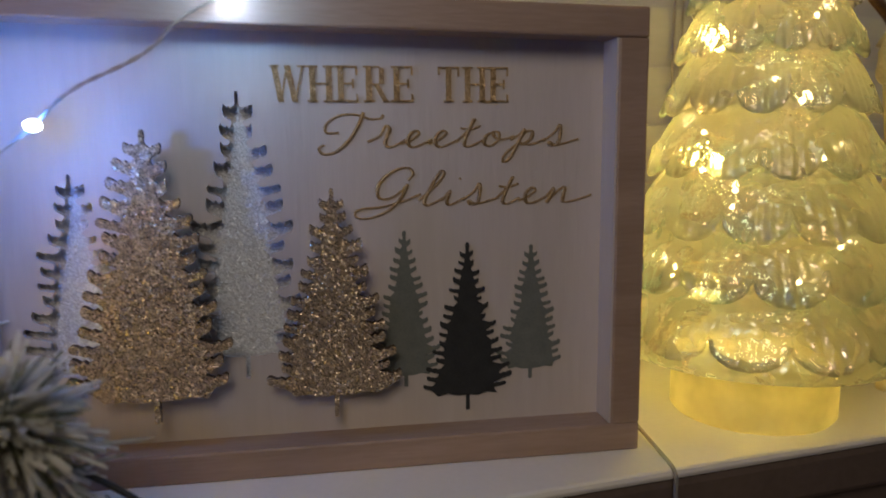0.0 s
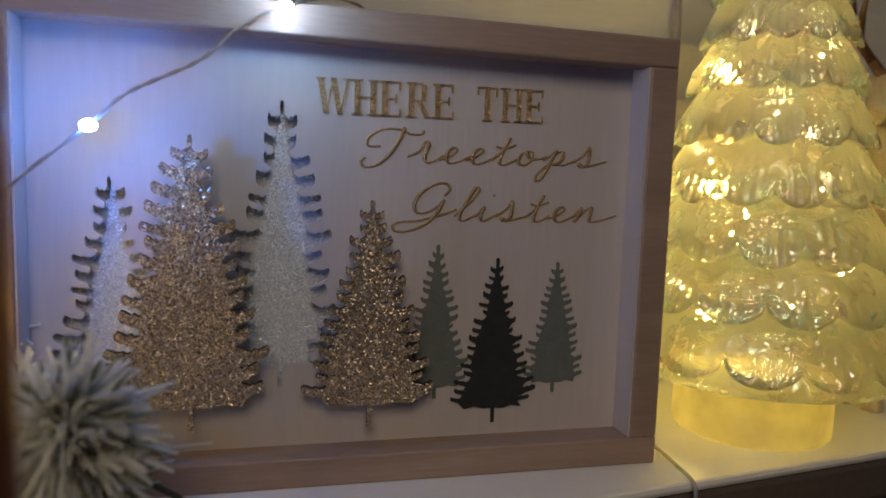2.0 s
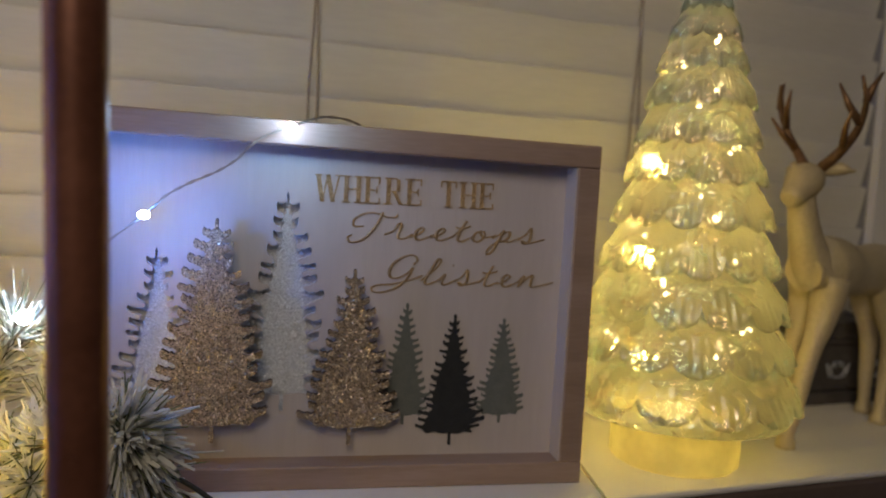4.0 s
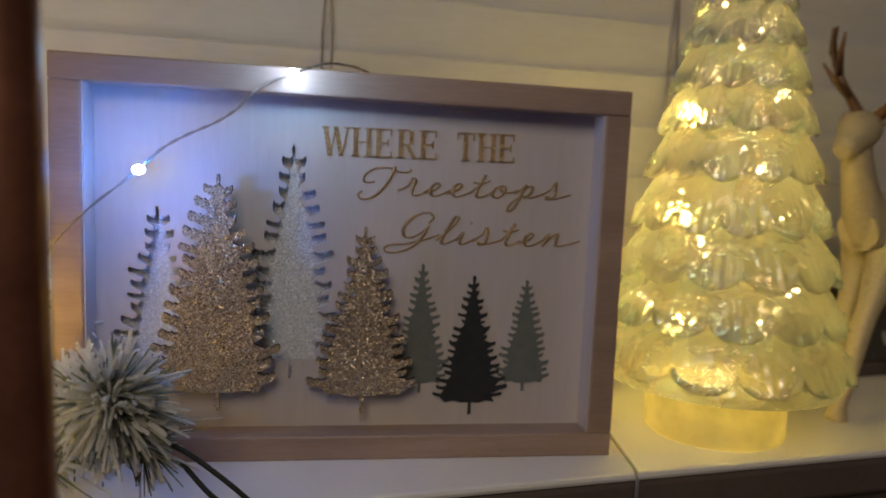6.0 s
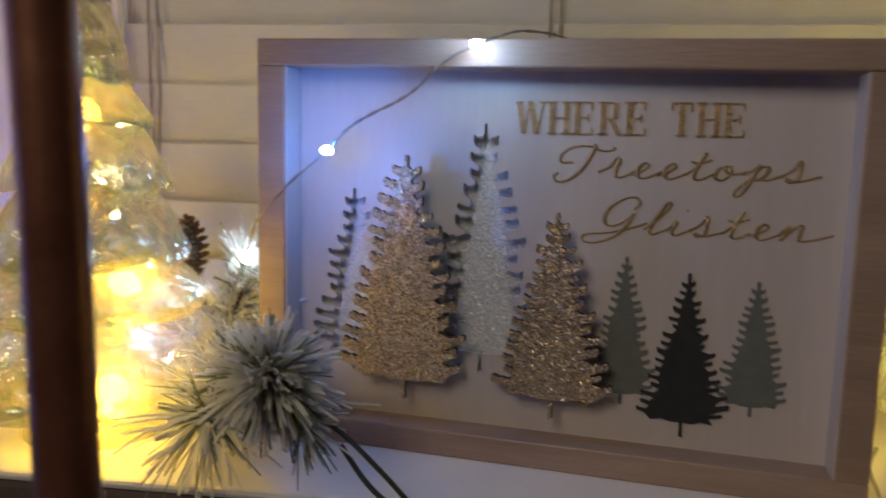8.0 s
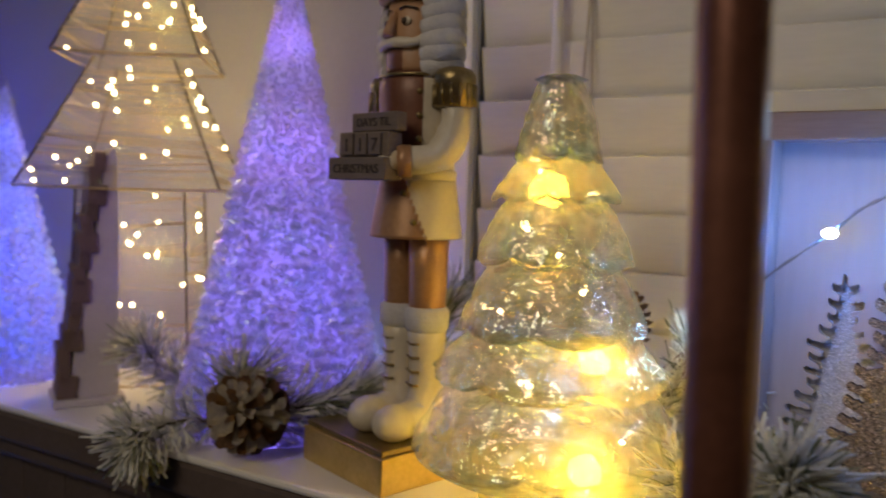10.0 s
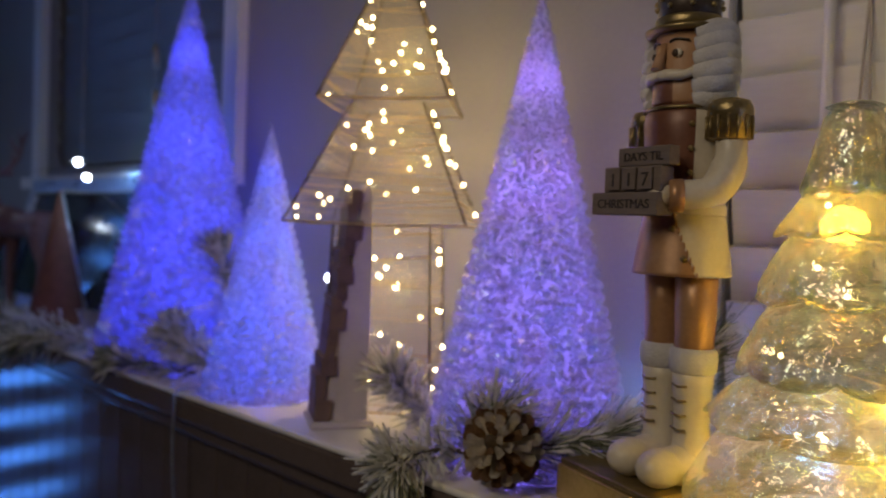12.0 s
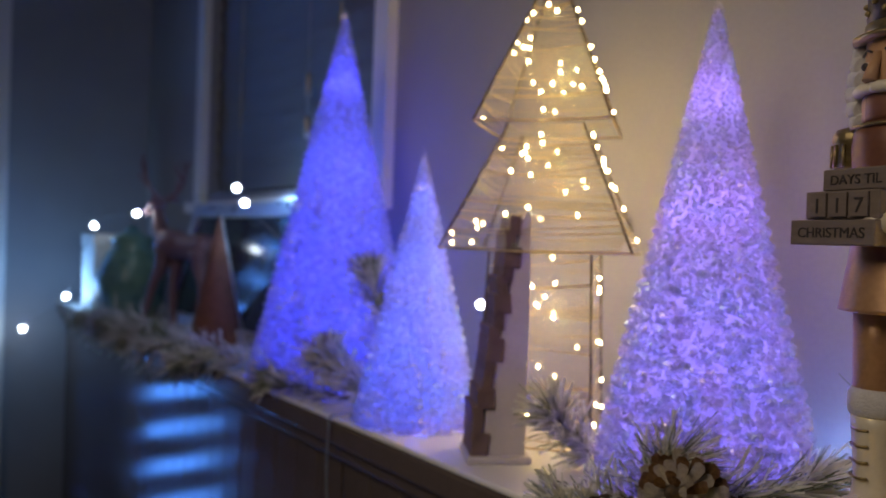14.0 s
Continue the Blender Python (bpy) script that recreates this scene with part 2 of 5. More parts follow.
def mesh_part(name, verts, faces, material, parent=None, label="", smooth=False, kind=""):
    me = bpy.data.meshes.new(name)
    me.from_pydata([tuple(v) for v in verts], [], [tuple(f) for f in faces])
    me.update()
    if smooth:
        me.shade_smooth()
    me.materials.append(M[material])
    ob = new(name, me)
    if parent:
        ob.parent = parent
    return tagged(ob, label, kind=kind)


def part(name, bm, material, parent=None, label="", smooth=False, kind=""):
    me = bpy.data.meshes.new(name)
    bmesh.ops.recalc_face_normals(bm, faces=bm.faces)
    bm.to_mesh(me)
    bm.free()
    if smooth:
        me.shade_smooth()
    for one in (material if isinstance(material, (list, tuple)) else (material,)):
        me.materials.append(M[one])
    ob = new(name, me)
    if parent:
        ob.parent = parent
    return tagged(ob, label, kind=kind)


def box(bm, lo, hi, bevel=0.0, index=0, m=None):
    c = [(a + b) / 2 for a, b in zip(lo, hi)]
    s = [b - a for a, b in zip(lo, hi)]
    r = bmesh.ops.create_cube(bm, size=1, matrix=Matrix.Translation(c) @ Matrix.Diagonal((*s, 1)))
    vs = r["verts"]
    if bevel:
        es = list({e for v in vs for e in v.link_edges})
        g = bmesh.ops.bevel(bm, geom=es, offset=bevel, segments=2, profile=0.5, affect="EDGES")
        vs = list({v for f in g["faces"] for v in f.verts} | {v for v in vs if v.is_valid})
    for f in {f for v in vs for f in v.link_faces}:
        f.material_index = index
    if m:
        bmesh.ops.transform(bm, matrix=m, verts=vs)
    return vs


def boxes(*specs):
    bm = bmesh.new()
    for s in specs:
        box(bm, *s)
    return bm


def lathe(bm, profile, steps=32, centre=(0, 0), index=0, front=None):
    """A turned form from (radius, height) pairs. front: (first angle, last angle at the foot, at the top, material) of a facing in another colour."""
    rings = []
    for r, z in profile:
        rings.append([bm.verts.new((centre[0] + r * math.cos(a), centre[1] + r * math.sin(a), z)) for a in [2 * math.pi * k / steps for k in range(steps)]])
    for j, (a, b) in enumerate(zip(rings, rings[1:])):
        for k in range(steps):
            f = bm.faces.new((a[k], a[(k + 1) % steps], b[(k + 1) % steps], b[k]))
            f.material_index, f.smooth = index, True
            if front:
                deg = (k + 0.5) * 360 / steps - 360
                f.material_index = front[3] if front[0] < deg < front[1] + (front[2] - front[1]) * j / max(1, len(rings) - 2) else index
    for ring in (rings[0], rings[-1]):
        f = bm.faces.new(ring)
        f.material_index = index
    return bm


def tube(bm, points, radii, steps=8, index=0):
    """A round limb along points, with a radius at each."""
    pts = [Vector(p) for p in points]
    radii = radii if isinstance(radii, (list, tuple)) else [radii] * len(pts)
    rings, side = [], None
    for i, (p, r) in enumerate(zip(pts, radii)):
        d = (pts[min(i + 1, len(pts) - 1)] - pts[max(i - 1, 0)]).normalized()
        if side is None:
            side = d.cross(Vector((0.31, 0.17, 0.93))).normalized()
        side = (side - d * side.dot(d)).normalized()
        up = d.cross(side)
        rings.append([bm.verts.new(p + (side * math.cos(a) + up * math.sin(a)) * r) for a in [2 * math.pi * k / steps for k in range(steps)]])
    for a, b in zip(rings, rings[1:]):
        for k in range(steps):
            f = bm.faces.new((a[k], a[(k + 1) % steps], b[(k + 1) % steps], b[k]))
            f.material_index, f.smooth = index, True
    for ring in (rings[0], rings[-1]):
        f = bm.faces.new(ring)
        f.material_index = index
    return bm


def smooth_path(points, per=6):
    """Points rounded into a flowing line."""
    p = [Vector(q) for q in points]
    p = [p[0] * 2 - p[1], *p, p[-1] * 2 - p[-2]]
    out = []
    for i in range(1, len(p) - 2):
        for k in range(per):
            t = k / per
            a, b, c, d = p[i - 1], p[i], p[i + 1], p[i + 2]
            out.append(0.5 * (2 * b + (c - a) * t + (2 * a - 5 * b + 4 * c - d) * t * t + (3 * b - a - 3 * c + d) * t ** 3))
    out.append(p[-2])
    return out


def ball(bm, place, r, index=0, sub=2, squash=(1, 1, 1)):
    g = bmesh.ops.create_icosphere(bm, subdivisions=sub, radius=r, matrix=Matrix.Translation(place) @ Matrix.Diagonal((*squash, 1)))
    for f in {f for v in g["verts"] for f in v.link_faces}:
        f.material_index, f.smooth = index, True
    return g["verts"]


def flat_mesh(name, outlines, depth, material, parent, label=""):
    """A flat piece cut to closed outlines in x and z (inner outlines are holes), depth thick along y."""
    cu = bpy.data.curves.new(name, "CURVE")
    cu.dimensions, cu.fill_mode, cu.extrude = "2D", "BOTH", depth / 2
    for pts in outlines:
        s = cu.splines.new("POLY")
        s.points.add(len(pts) - 1)
        for q, (x, z) in zip(s.points, pts):
            q.co = (x, z, 0, 1)
        s.use_cyclic_u = True
    tmp = new(name + "_outline", cu)
    me = bpy.data.meshes.new_from_object(tmp.evaluated_get(bpy.context.evaluated_depsgraph_get()))
    bpy.data.objects.remove(tmp)
    bpy.data.curves.remove(cu)
    me.transform(Matrix.Rotation(radians(90), 4, "X"))
    me.name = name
    me.materials.clear()
    for one in (material if isinstance(material, (list, tuple)) else (material,)):
        me.materials.append(M[one])
    if isinstance(material, (list, tuple)):
        for f in me.polygons:
            f.material_index = 0 if abs(f.normal.y) > 0.5 else 1
    ob = new(name, me)
    ob.parent = parent
    return tagged(ob, label)


# ---- structure ----
def structure(name, bm, material, label, category):
    return tagged(part(name, bm, material), label, category, kind="structure")


W2, W1 = (-0.275, 0.84), (-1.93, -1.095)
TOPZ = 2.10
structure("wall_north", boxes(
    ((-2.45, WALL, 0), (W1[0], WALL + 0.14, 2.5)), ((W1[0], WALL, 0), (W1[1], WALL + 0.14, 1.30)), ((W1[0], WALL, TOPZ), (W1[1], WALL + 0.14, 2.5)),
    ((W1[1], WALL, 0), (W2[0], WALL + 0.14, 2.5)), ((W2[0], WALL, 0), (W2[1], WALL + 0.14, 0.97)), ((W2[0], WALL, TOPZ), (W2[1], WALL + 0.14, 2.5)),
    ((W2[1], WALL, 0), (3.0, WALL + 0.14, 2.5))), "wall", "plain grey-lilac painted wall behind the ledge", "wall")
DOOR = (-0.02, 0.25)
structure("wall_west", boxes(((-2.6, -3.1, 0), (-2.45, DOOR[0], 2.5)), ((-2.6, DOOR[1], 0), (-2.45, 0.84, 2.5)), ((-2.6, DOOR[0], 2.06), (-2.45, DOOR[1], 2.5))),
          "wall", "grey wall with a glass door to the dusk", "wall")
structure("wall_south", boxes(((-2.6, -3.25, 0), (3.0, -3.1, 2.5))), "wall", "plain grey painted wall", "wall")
structure("wall_east", boxes(((3.0, -3.25, 0), (3.15, 0.84, 2.5))), "wall", "plain grey painted wall", "wall")
structure("floor", boxes(((-2.6, -3.25, -0.1), (3.15, 0.84, 0))), "floor", "dark wooden floor boards", "floor")
structure("ceiling", boxes(((-2.6, -3.25, 2.5), (3.15, 0.84, 2.6))), "ceiling", "plain off-white ceiling", "ceiling")

# ledge with a rounded nosing, a cove under it and beaded boards below
bm = bmesh.new()
box(bm, (-2.45, EDGE, LEDGE - 0.006), (3.0, WALL, LEDGE), 0.0025)
structure("ledge_top", bm, "white_paint", "white painted ledge board with a rounded front edge", "ledge")
bm = bmesh.new()
box(bm, (-2.45, EDGE + 0.001, LEDGE - 0.034), (3.0, WALL, LEDGE - 0.006), 0.004)
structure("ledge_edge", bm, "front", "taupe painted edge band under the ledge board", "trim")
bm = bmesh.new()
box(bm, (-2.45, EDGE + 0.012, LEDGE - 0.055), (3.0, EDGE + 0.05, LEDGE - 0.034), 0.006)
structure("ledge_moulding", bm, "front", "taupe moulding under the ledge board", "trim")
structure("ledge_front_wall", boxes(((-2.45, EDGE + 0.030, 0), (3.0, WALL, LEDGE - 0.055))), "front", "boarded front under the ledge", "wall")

# glass door in the west wall
door = thing("door_1", "glass door with slatted blind, its pane glowing blue in place of dusk", "door", kind="structure")
part("door_casing", boxes(((-2.46, DOOR[1], 0), (-2.40, DOOR[1] + 0.07, 2.12)), ((-2.46, DOOR[0] - 0.07, 0), (-2.40, DOOR[0], 2.12)), ((-2.46, DOOR[0], 2.05), (-2.40, DOOR[1], 2.12))), "white_paint", door)
# the pane itself glows, standing in for dusk light and its blue reflections
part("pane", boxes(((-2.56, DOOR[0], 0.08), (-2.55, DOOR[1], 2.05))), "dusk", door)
me = None
for k in range(16):
    z = 0.12 + k * 0.12
    ob = part("slat", boxes(((-2.50, DOOR[0] + 0.01, z), (-2.492, DOOR[1] - 0.01, z + 0.075))), "slat", door) if me is None else new("slat", me)
    if me is not None:
        ob.parent, ob.location.z = door, k * 0.12
    me = me or ob.data


def window_blind(name, x0, x1, z0, z1, y, cords, lines, label, material="slat"):
    b = thing(name, label, "window blind")
    half, pitch = 0.0275, 0.0494
    me = None
    k = 0
    z = lines
    while z > z0 + pitch * 0.6:
        z -= pitch
    while z < z1 - 0.06:
        if me is None:
            bm = bmesh.new()
            box(bm, (x0, -0.0022, -half), (x1, 0.0022, half), 0.0008)
            ob = part("slat", bm, material, b)
            me = ob.data
        else:
            ob = new("slat", me)
            ob.parent = b
        # the lower lip of each slat stands proud of the one under it
        ob.matrix_basis = pose(0, y + 0.003 * math.sin(k * 2.3) * 0.3, z + half - 0.002, 11 + math.sin(k * 1.7) * 0.6, 0, 0)
        k += 1
        z += pitch
    part("headrail", boxes(((x0, y - 0.03, z1 - 0.06), (x1, y + 0.03, z1))), material, b)
    for c in cords:
        bm = bmesh.new()
        for dx, dy in ((-0.004, -0.0115), (0.005, -0.0115)):
            zs = [z0 + (z1 - 0.06 - z0) * i / 14 for i in range(15)]
            tube(bm, [(c + dx * math.cos(i * 0.9), y + dy - 0.0015 * math.sin(i * 2.1) ** 2, v) for i, v in enumerate(zs)], 0.0011, 5)
        part("ladder_cord", bm, "wire", b)
    return b


blind = window_blind("window_blind", W2[0] + 0.004, W2[1] - 0.004, 1.005, TOPZ, 0.703, (-0.165, 0.168, 0.502), 1.139, "closed off-white slatted blind behind the decorations")
bm = bmesh.new()
tube(bm, [(-0.192, 0.683, TOPZ - 0.08), (-0.1915, 0.681, 1.6), (-0.191, 0.682, 1.262)], 0.0042, 8)
part("tilt_wand", bm, "white_paint", blind)
blind_b = window_blind("window_blind", W1[0] + 0.02, W1[1] - 0.02, 1.325, TOPZ, 0.725, (-1.75, -1.28), 1.36, "slatted blind coloured dark for shade in a white-cased window", "dark_slat")
bm = bmesh.new()
tube(bm, [(-1.37, 0.695, 2.0), (-1.37, 0.695, 1.44)], 0.0012, 5)
for z in (1.52, 1.44):
    lathe(bm, [(0.002, z), (0.006, z - 0.008), (0.0075, z - 0.04), (0.003, z - 0.046)], 10, (-1.37, 0.695))
part("pull_cord", bm, "wire", blind_b, "cord with two small wooden tassels")
for name, (x0, x1), z0 in (("window_1", W1, 1.30), ("window_2", W2, 0.97)):
    w = thing(name, "window onto the night with a dark pane", "window", kind="structure")
    part("pane", boxes(((x0, WALL + 0.09, z0), (x1, WALL + 0.10, TOPZ))), "night", w)
    if name == "window_2":
        part("window_frame", boxes(((x0 - 0.045, 0.688, LEDGE), (x0 - 0.002, WALL - 0.001, TOPZ)), ((x1 + 0.002, 0.688, LEDGE), (x1 + 0.045, WALL - 0.001, TOPZ)), ((x0 - 0.045, 0.688, TOPZ), (x1 + 0.045, WALL - 0.001, TOPZ + 0.045))), "white_paint", w)
    if name == "window_1":
        part("window_frame", boxes(((x0 - 0.035, 0.680, z0 - 0.02), (x0 + 0.012, WALL - 0.001, TOPZ)), ((x1 - 0.012, 0.680, z0 - 0.02), (x1 + 0.030, WALL - 0.001, TOPZ)), ((x0 - 0.035, 0.680, TOPZ), (x1 + 0.030, WALL - 0.001, TOPZ + 0.04))), "white_paint", w)
        part("window_sill", boxes(((x0 - 0.03, 0.655, z0 - 0.045), (x1 + 0.03, WALL - 0.001, z0 - 0.02))), "white_paint", w)


# ---- the framed sign ----
SIGN_W, SIGN_H, RECESS, FRONT = 0.366, 0.2505, 0.027, 0.006
sign = thing("framed_sign", "taupe wooden box sign with glittered trees and lettering on the ledge", "sign", (-0.020, 0.538, LEDGE), -8.7)


RISE = 0.0065


def racked(bm):
    """The old box frame stands a little out of square: its top climbs towards one end."""
    for v in bm.verts:
        if v.co.z > SIGN_H / 2:
            v.co.z += RISE * (1 - v.co.x / SIGN_W)
    return bm


LEFT, RIGHT, BAR = 0.0190, 0.0172, 0.0165
for lo, hi in (((0, FRONT, 0), (SIGN_W, 0.042, BAR)), ((0, FRONT, SIGN_H - BAR), (SIGN_W, 0.042, SIGN_H)),
               ((0, FRONT, BAR), (LEFT, 0.042, SIGN_H - BAR)), ((SIGN_W - RIGHT, FRONT, BAR), (SIGN_W, 0.042, SIGN_H - BAR))):
    bm = bmesh.new()
    box(bm, lo, hi, 0.0012)
    part("frame_bar", racked(bm), "frame", sign)
for x0, x1 in ((LEFT, LEFT + 0.001), (SIGN_W - RIGHT - 0.001, SIGN_W - RIGHT)):
    bm = bmesh.new()
    box(bm, (x0, FRONT + 0.0012, BAR + 0.0003), (x1, RECESS - 0.0002, SIGN_H - BAR - 0.0003))
    part("liner", racked(bm), "panel", sign, "pale washed inner lining strip")


def conifer(cx, base, tip, half, levels, seed, fullness=0.8, core=0.7, gap=0.40, trunk=0.010, trunk_w=0.0026, pad=1.0, lift=0.3):
    """Closed outline of a cut-out fir: uneven knobbly upturned branches with gaps, a flat foot and a short trunk."""
    rng = random.Random(seed)
    h = tip - base
    sides = []
    for s in (-1, 1):
        cuts = [min(0.975, 0.05 + 0.925 * (i + 0.30 * (rng.random() - 0.5)) / levels) for i in range(1, levels + 1)]
        pts = [(cx + s * 0.0007, tip), (cx + s * 0.0012, tip - h * 0.018), (cx + s * 0.0009, tip - h * 0.045)]
        for i, t in enumerate(cuts):
            step = h * (t - (cuts[i - 1] if i else 0.05))
            w = half * min(1.0, pad * t ** fullness) * (0.78 + 0.28 * rng.random())
            mid = w * min(core, 0.20 + core * 1.2 * t) * (0.88 + 0.20 * rng.random())
            mid = max(mid, 0.0010)
            w = max(w, mid + 0.0012)
            if 0 < i < levels - 2 and rng.random() < 0.16:
                w = mid + (w - mid) * 0.55
            n = w - mid
            low = tip - h * t + step * 0.16
            top = low + step * (0.95 - gap * (0.75 + 0.5 * rng.random()))
            f = top - low
            up = step * lift * (0.75 + 0.3 * rng.random())
            k = f * 0.16
            for u, v in ((0.0, f), (0.20, f * 0.80), (0.36, f * 0.80 + k), (0.50, f * 0.76), (0.72, f * 0.90), (0.90, f * 0.92),
                         (1.0, f * 0.60), (0.97, f * 0.24), (0.82, f * 0.04), (0.62, f * 0.08), (0.46, -f * 0.02), (0.30, f * 0.02), (0.10, -f * 0.14)):
                pts.append((cx + s * (mid + n * u), low + v + up * u))
        pts += [(cx + s * half * 0.62, base - 0.0010 * rng.random()), (cx + s * half * 0.40, base + 0.0006), (cx + s * half * 0.22, base - 0.0012 * rng.random()), (cx + s * trunk_w / 2, base - 0.0006), (cx + s * trunk_w / 2, base - trunk)]
        sides.append(pts)
    return sides[0] + sides[1][::-1]


rect = [(0.0125, 0.0125), (SIGN_W - 0.0125, 0.0125), (SIGN_W - 0.0125, SIGN_H - 0.0125), (0.0125, SIGN_H - 0.0125 + RISE)]
hole_a = conifer(0.0585, 0.056, 0.164, 0.0290, 12, 5, 0.74, 0.56, 0.24, 0.012, pad=1.15, lift=0.26)
hole_b = conifer(0.1447, 0.0625, 0.2065, 0.0310, 13, 9, 0.74, 0.64, 0.22, 0.0125, pad=1.30, lift=0.26)
p = flat_mesh("panel", [rect, hole_a, hole_b], 0.004, "panel", sign, "off-white washed panel with tree-shaped cut-outs")
p.location = (0, RECESS + 0.002, 0)
bm = bmesh.new()
box(bm, (0.0125, RECESS + 0.0085, 0.0145), (SIGN_W - 0.0120, RECESS + 0.0110, SIGN_H - 0.0125))
part("backing", racked(bm), "white_glitter", sign, "white glittered backing seen through the cut-outs")
for name, outline, ink in (("grey_tree_print", conifer(0.2325, 0.0468, 0.130, 0.0222, 15, 21, 0.80, 0.70, 0.34, 0.007, 0.0022), "grey_ink"),
                           ("black_tree_print", conifer(0.2684, 0.0335, 0.1225, 0.0285, 16, 22, 0.85, 0.72, 0.34, 0.0095, 0.0022), "black_ink"),
                           ("grey_tree_print", conifer(0.3060, 0.0470, 0.1200, 0.0215, 14, 23, 0.80, 0.70, 0.34, 0.0065, 0.0022), "grey_ink")):
    p = flat_mesh(name, [outline], 0.0005, ink, sign)
    p.location = (0, RECESS - (0.0010 if ink == "black_ink" else 0.0004), 0)
for outline in (conifer(0.0985, 0.0455, 0.1865, 0.0420, 14, 31, 0.66, 0.74, 0.22, 0.013, 0.0030, pad=1.06, lift=0.35), conifer(0.1925, 0.0430, 0.1550, 0.0360, 14, 37, 0.80, 0.76, 0.20, 0.013, 0.0026, pad=1.05, lift=0.3)):
    p = flat_mesh("glitter_tree", [outline], 0.0045, ("gold_glitter", "wood_edge"), sign, "thick cut-out tree with gold glitter face and edges darkened for shade")
    p.location = (0, RECESS - 0.0135, 0)
    bm = bmesh.new()
    c = sum(q[0] for q in outline) / len(outline)
    box(bm, (c - 0.004, RECESS - 0.0112, 0.07), (c + 0.004, RECESS + 0.0002, 0.09))
    part("spacer", bm, "wood_edge", sign)


def stroke_bar(bm, x0, z0, x1, z1, w, y=0.0, d=0.0008):
    """An upright stroke of horizontal width w between two heights."""
    a = [(x0 - w / 2, z0), (x0 + w / 2, z0), (x1 + w / 2, z1), (x1 - w / 2, z1)]
    vs = [bm.verts.new((x, y + k, z)) for k in (-d, 0) for x, z in a]
    for f in ((0, 1, 2, 3), (7, 6, 5, 4), (0, 4, 5, 1), (1, 5, 6, 2), (2, 6, 7, 3), (3, 7, 4, 0)):
        bm.faces.new([vs[i] for i in f])


def serif_letter(bm, c, x, z, h):
    w, thick, thin = h * 0.66, h * 0.17, h * 0.055
    def stem(px, t=thick):
        stroke_bar(bm, x + px, z, x + px, z + h, t)
        for zz in (z, z + h - thin):
            stroke_bar(bm, x + px, zz, x + px, zz + thin, t + h * 0.15)
    def arm(px0, px1, zz, tick=0.0):
        stroke_bar(bm, x + (px0 + px1) / 2, zz, x + (px0 + px1) / 2, zz + thin, px1 - px0)
        if tick:
            stroke_bar(bm, x + px1 - thin / 2, min(zz, zz + tick), x + px1 - thin / 2, max(zz, zz + tick), thin)
    if c in "HER":
        stem(h * 0.12)
    if c == "H":
        stem(w - h * 0.08)
        arm(h * 0.12, w - h * 0.08, z + h * 0.48)
    if c == "E":
        arm(h * 0.12, w * 0.92, z, h * 0.22)
        arm(h * 0.12, w * 0.72, z + h * 0.48)
        stroke_bar(bm, x + w * 0.70, z + h * 0.38, x + w * 0.70, z + h * 0.64, thin)
        arm(h * 0.12, w * 0.90, z + h - thin, -h * 0.20)
    if c == "R":
        arm(h * 0.12, w * 0.66, z + h - thin)
        arm(h * 0.12, w * 0.66, z + h * 0.46)
        stroke_bar(bm, x + w * 0.74, z + h * 0.50, x + w * 0.74, z + h * 0.95, thick * 0.85)
        stroke_bar(bm, x + w * 0.92, z, x + w * 0.52, z + h * 0.48, thick * 0.9)
        arm(w * 0.80, w * 1.06, z)
    if c == "T":
        stem(w * 0.5)
        arm(0, w, z + h - thin, -h * 0.22)
        stroke_bar(bm, x + thin / 2, z + h * 0.76, x + thin / 2, z + h, thin)
    if c == "W":
        for a, b, t in ((0.14, 0.34, thick), (0.56, 0.34, thin), (0.56, 0.80, thick), (1.06, 0.80, thin)):
            stroke_bar(bm, x + h * b * 0.86, z, x + h * a * 0.86, z + h, t)
        arm(0, h * 0.26, z + h - thin)
        arm(h * 0.76, h * 1.02, z + h - thin)


def word_caps(text, x0, x1, z, h):
    bm = bmesh.new()
    adv = [1.06 if c == "W" else 0.80 for c in text]
    k = (x1 - x0) / (sum(adv) * h)
    x = 0.0
    for c, a in zip(text, adv):
        serif_letter(bm, c, x, 0, h)
        x += a * h
    bmesh.ops.transform(bm, matrix=Matrix.Translation((x0, RECESS - 0.0001, z)) @ Matrix.Diagonal((k, 1, 1, 1)), verts=bm.verts)
    part("lettering", bm, "gold_text", sign, "word " + text + " in gold glitter serif capitals")


word_caps("WHERE", 0.1625, 0.2424, 0.2008, 0.0192)
word_caps("THE", 0.2525, 0.2957, 0.2006, 0.0192)

GLYPH = {}


def glyph(c, advance, *strokes):
    GLYPH[c] = (advance, strokes)


glyph("T", 2.9, (2.1, 2.35, 1.9, 1.5, 1.5, 0.5, 0.9, -0.25, 0.2, -0.45, -0.1, -0.05, 0.15, 0.2), (0.9, 1.0, 0.2, 1.0, 0.15, 1.6, 0.8, 2.15, 1.7, 2.2, 2.5, 1.9, 3.1, 1.95, 3.2, 2.2))
glyph("r", 1.5, (-0.4, 0.35, 0.25, 0.75, 0.5, 1.4, 0.75, 1.2, 0.6, 0.5, 0.7, 0.05, 1.1, 0.05, 1.7, 0.5))
glyph("e", 1.55, (0.0, 0.2, 0.55, 0.45, 0.95, 0.9, 0.7, 1.08, 0.38, 0.7, 0.45, 0.12, 0.85, 0.0, 1.75, 0.5))
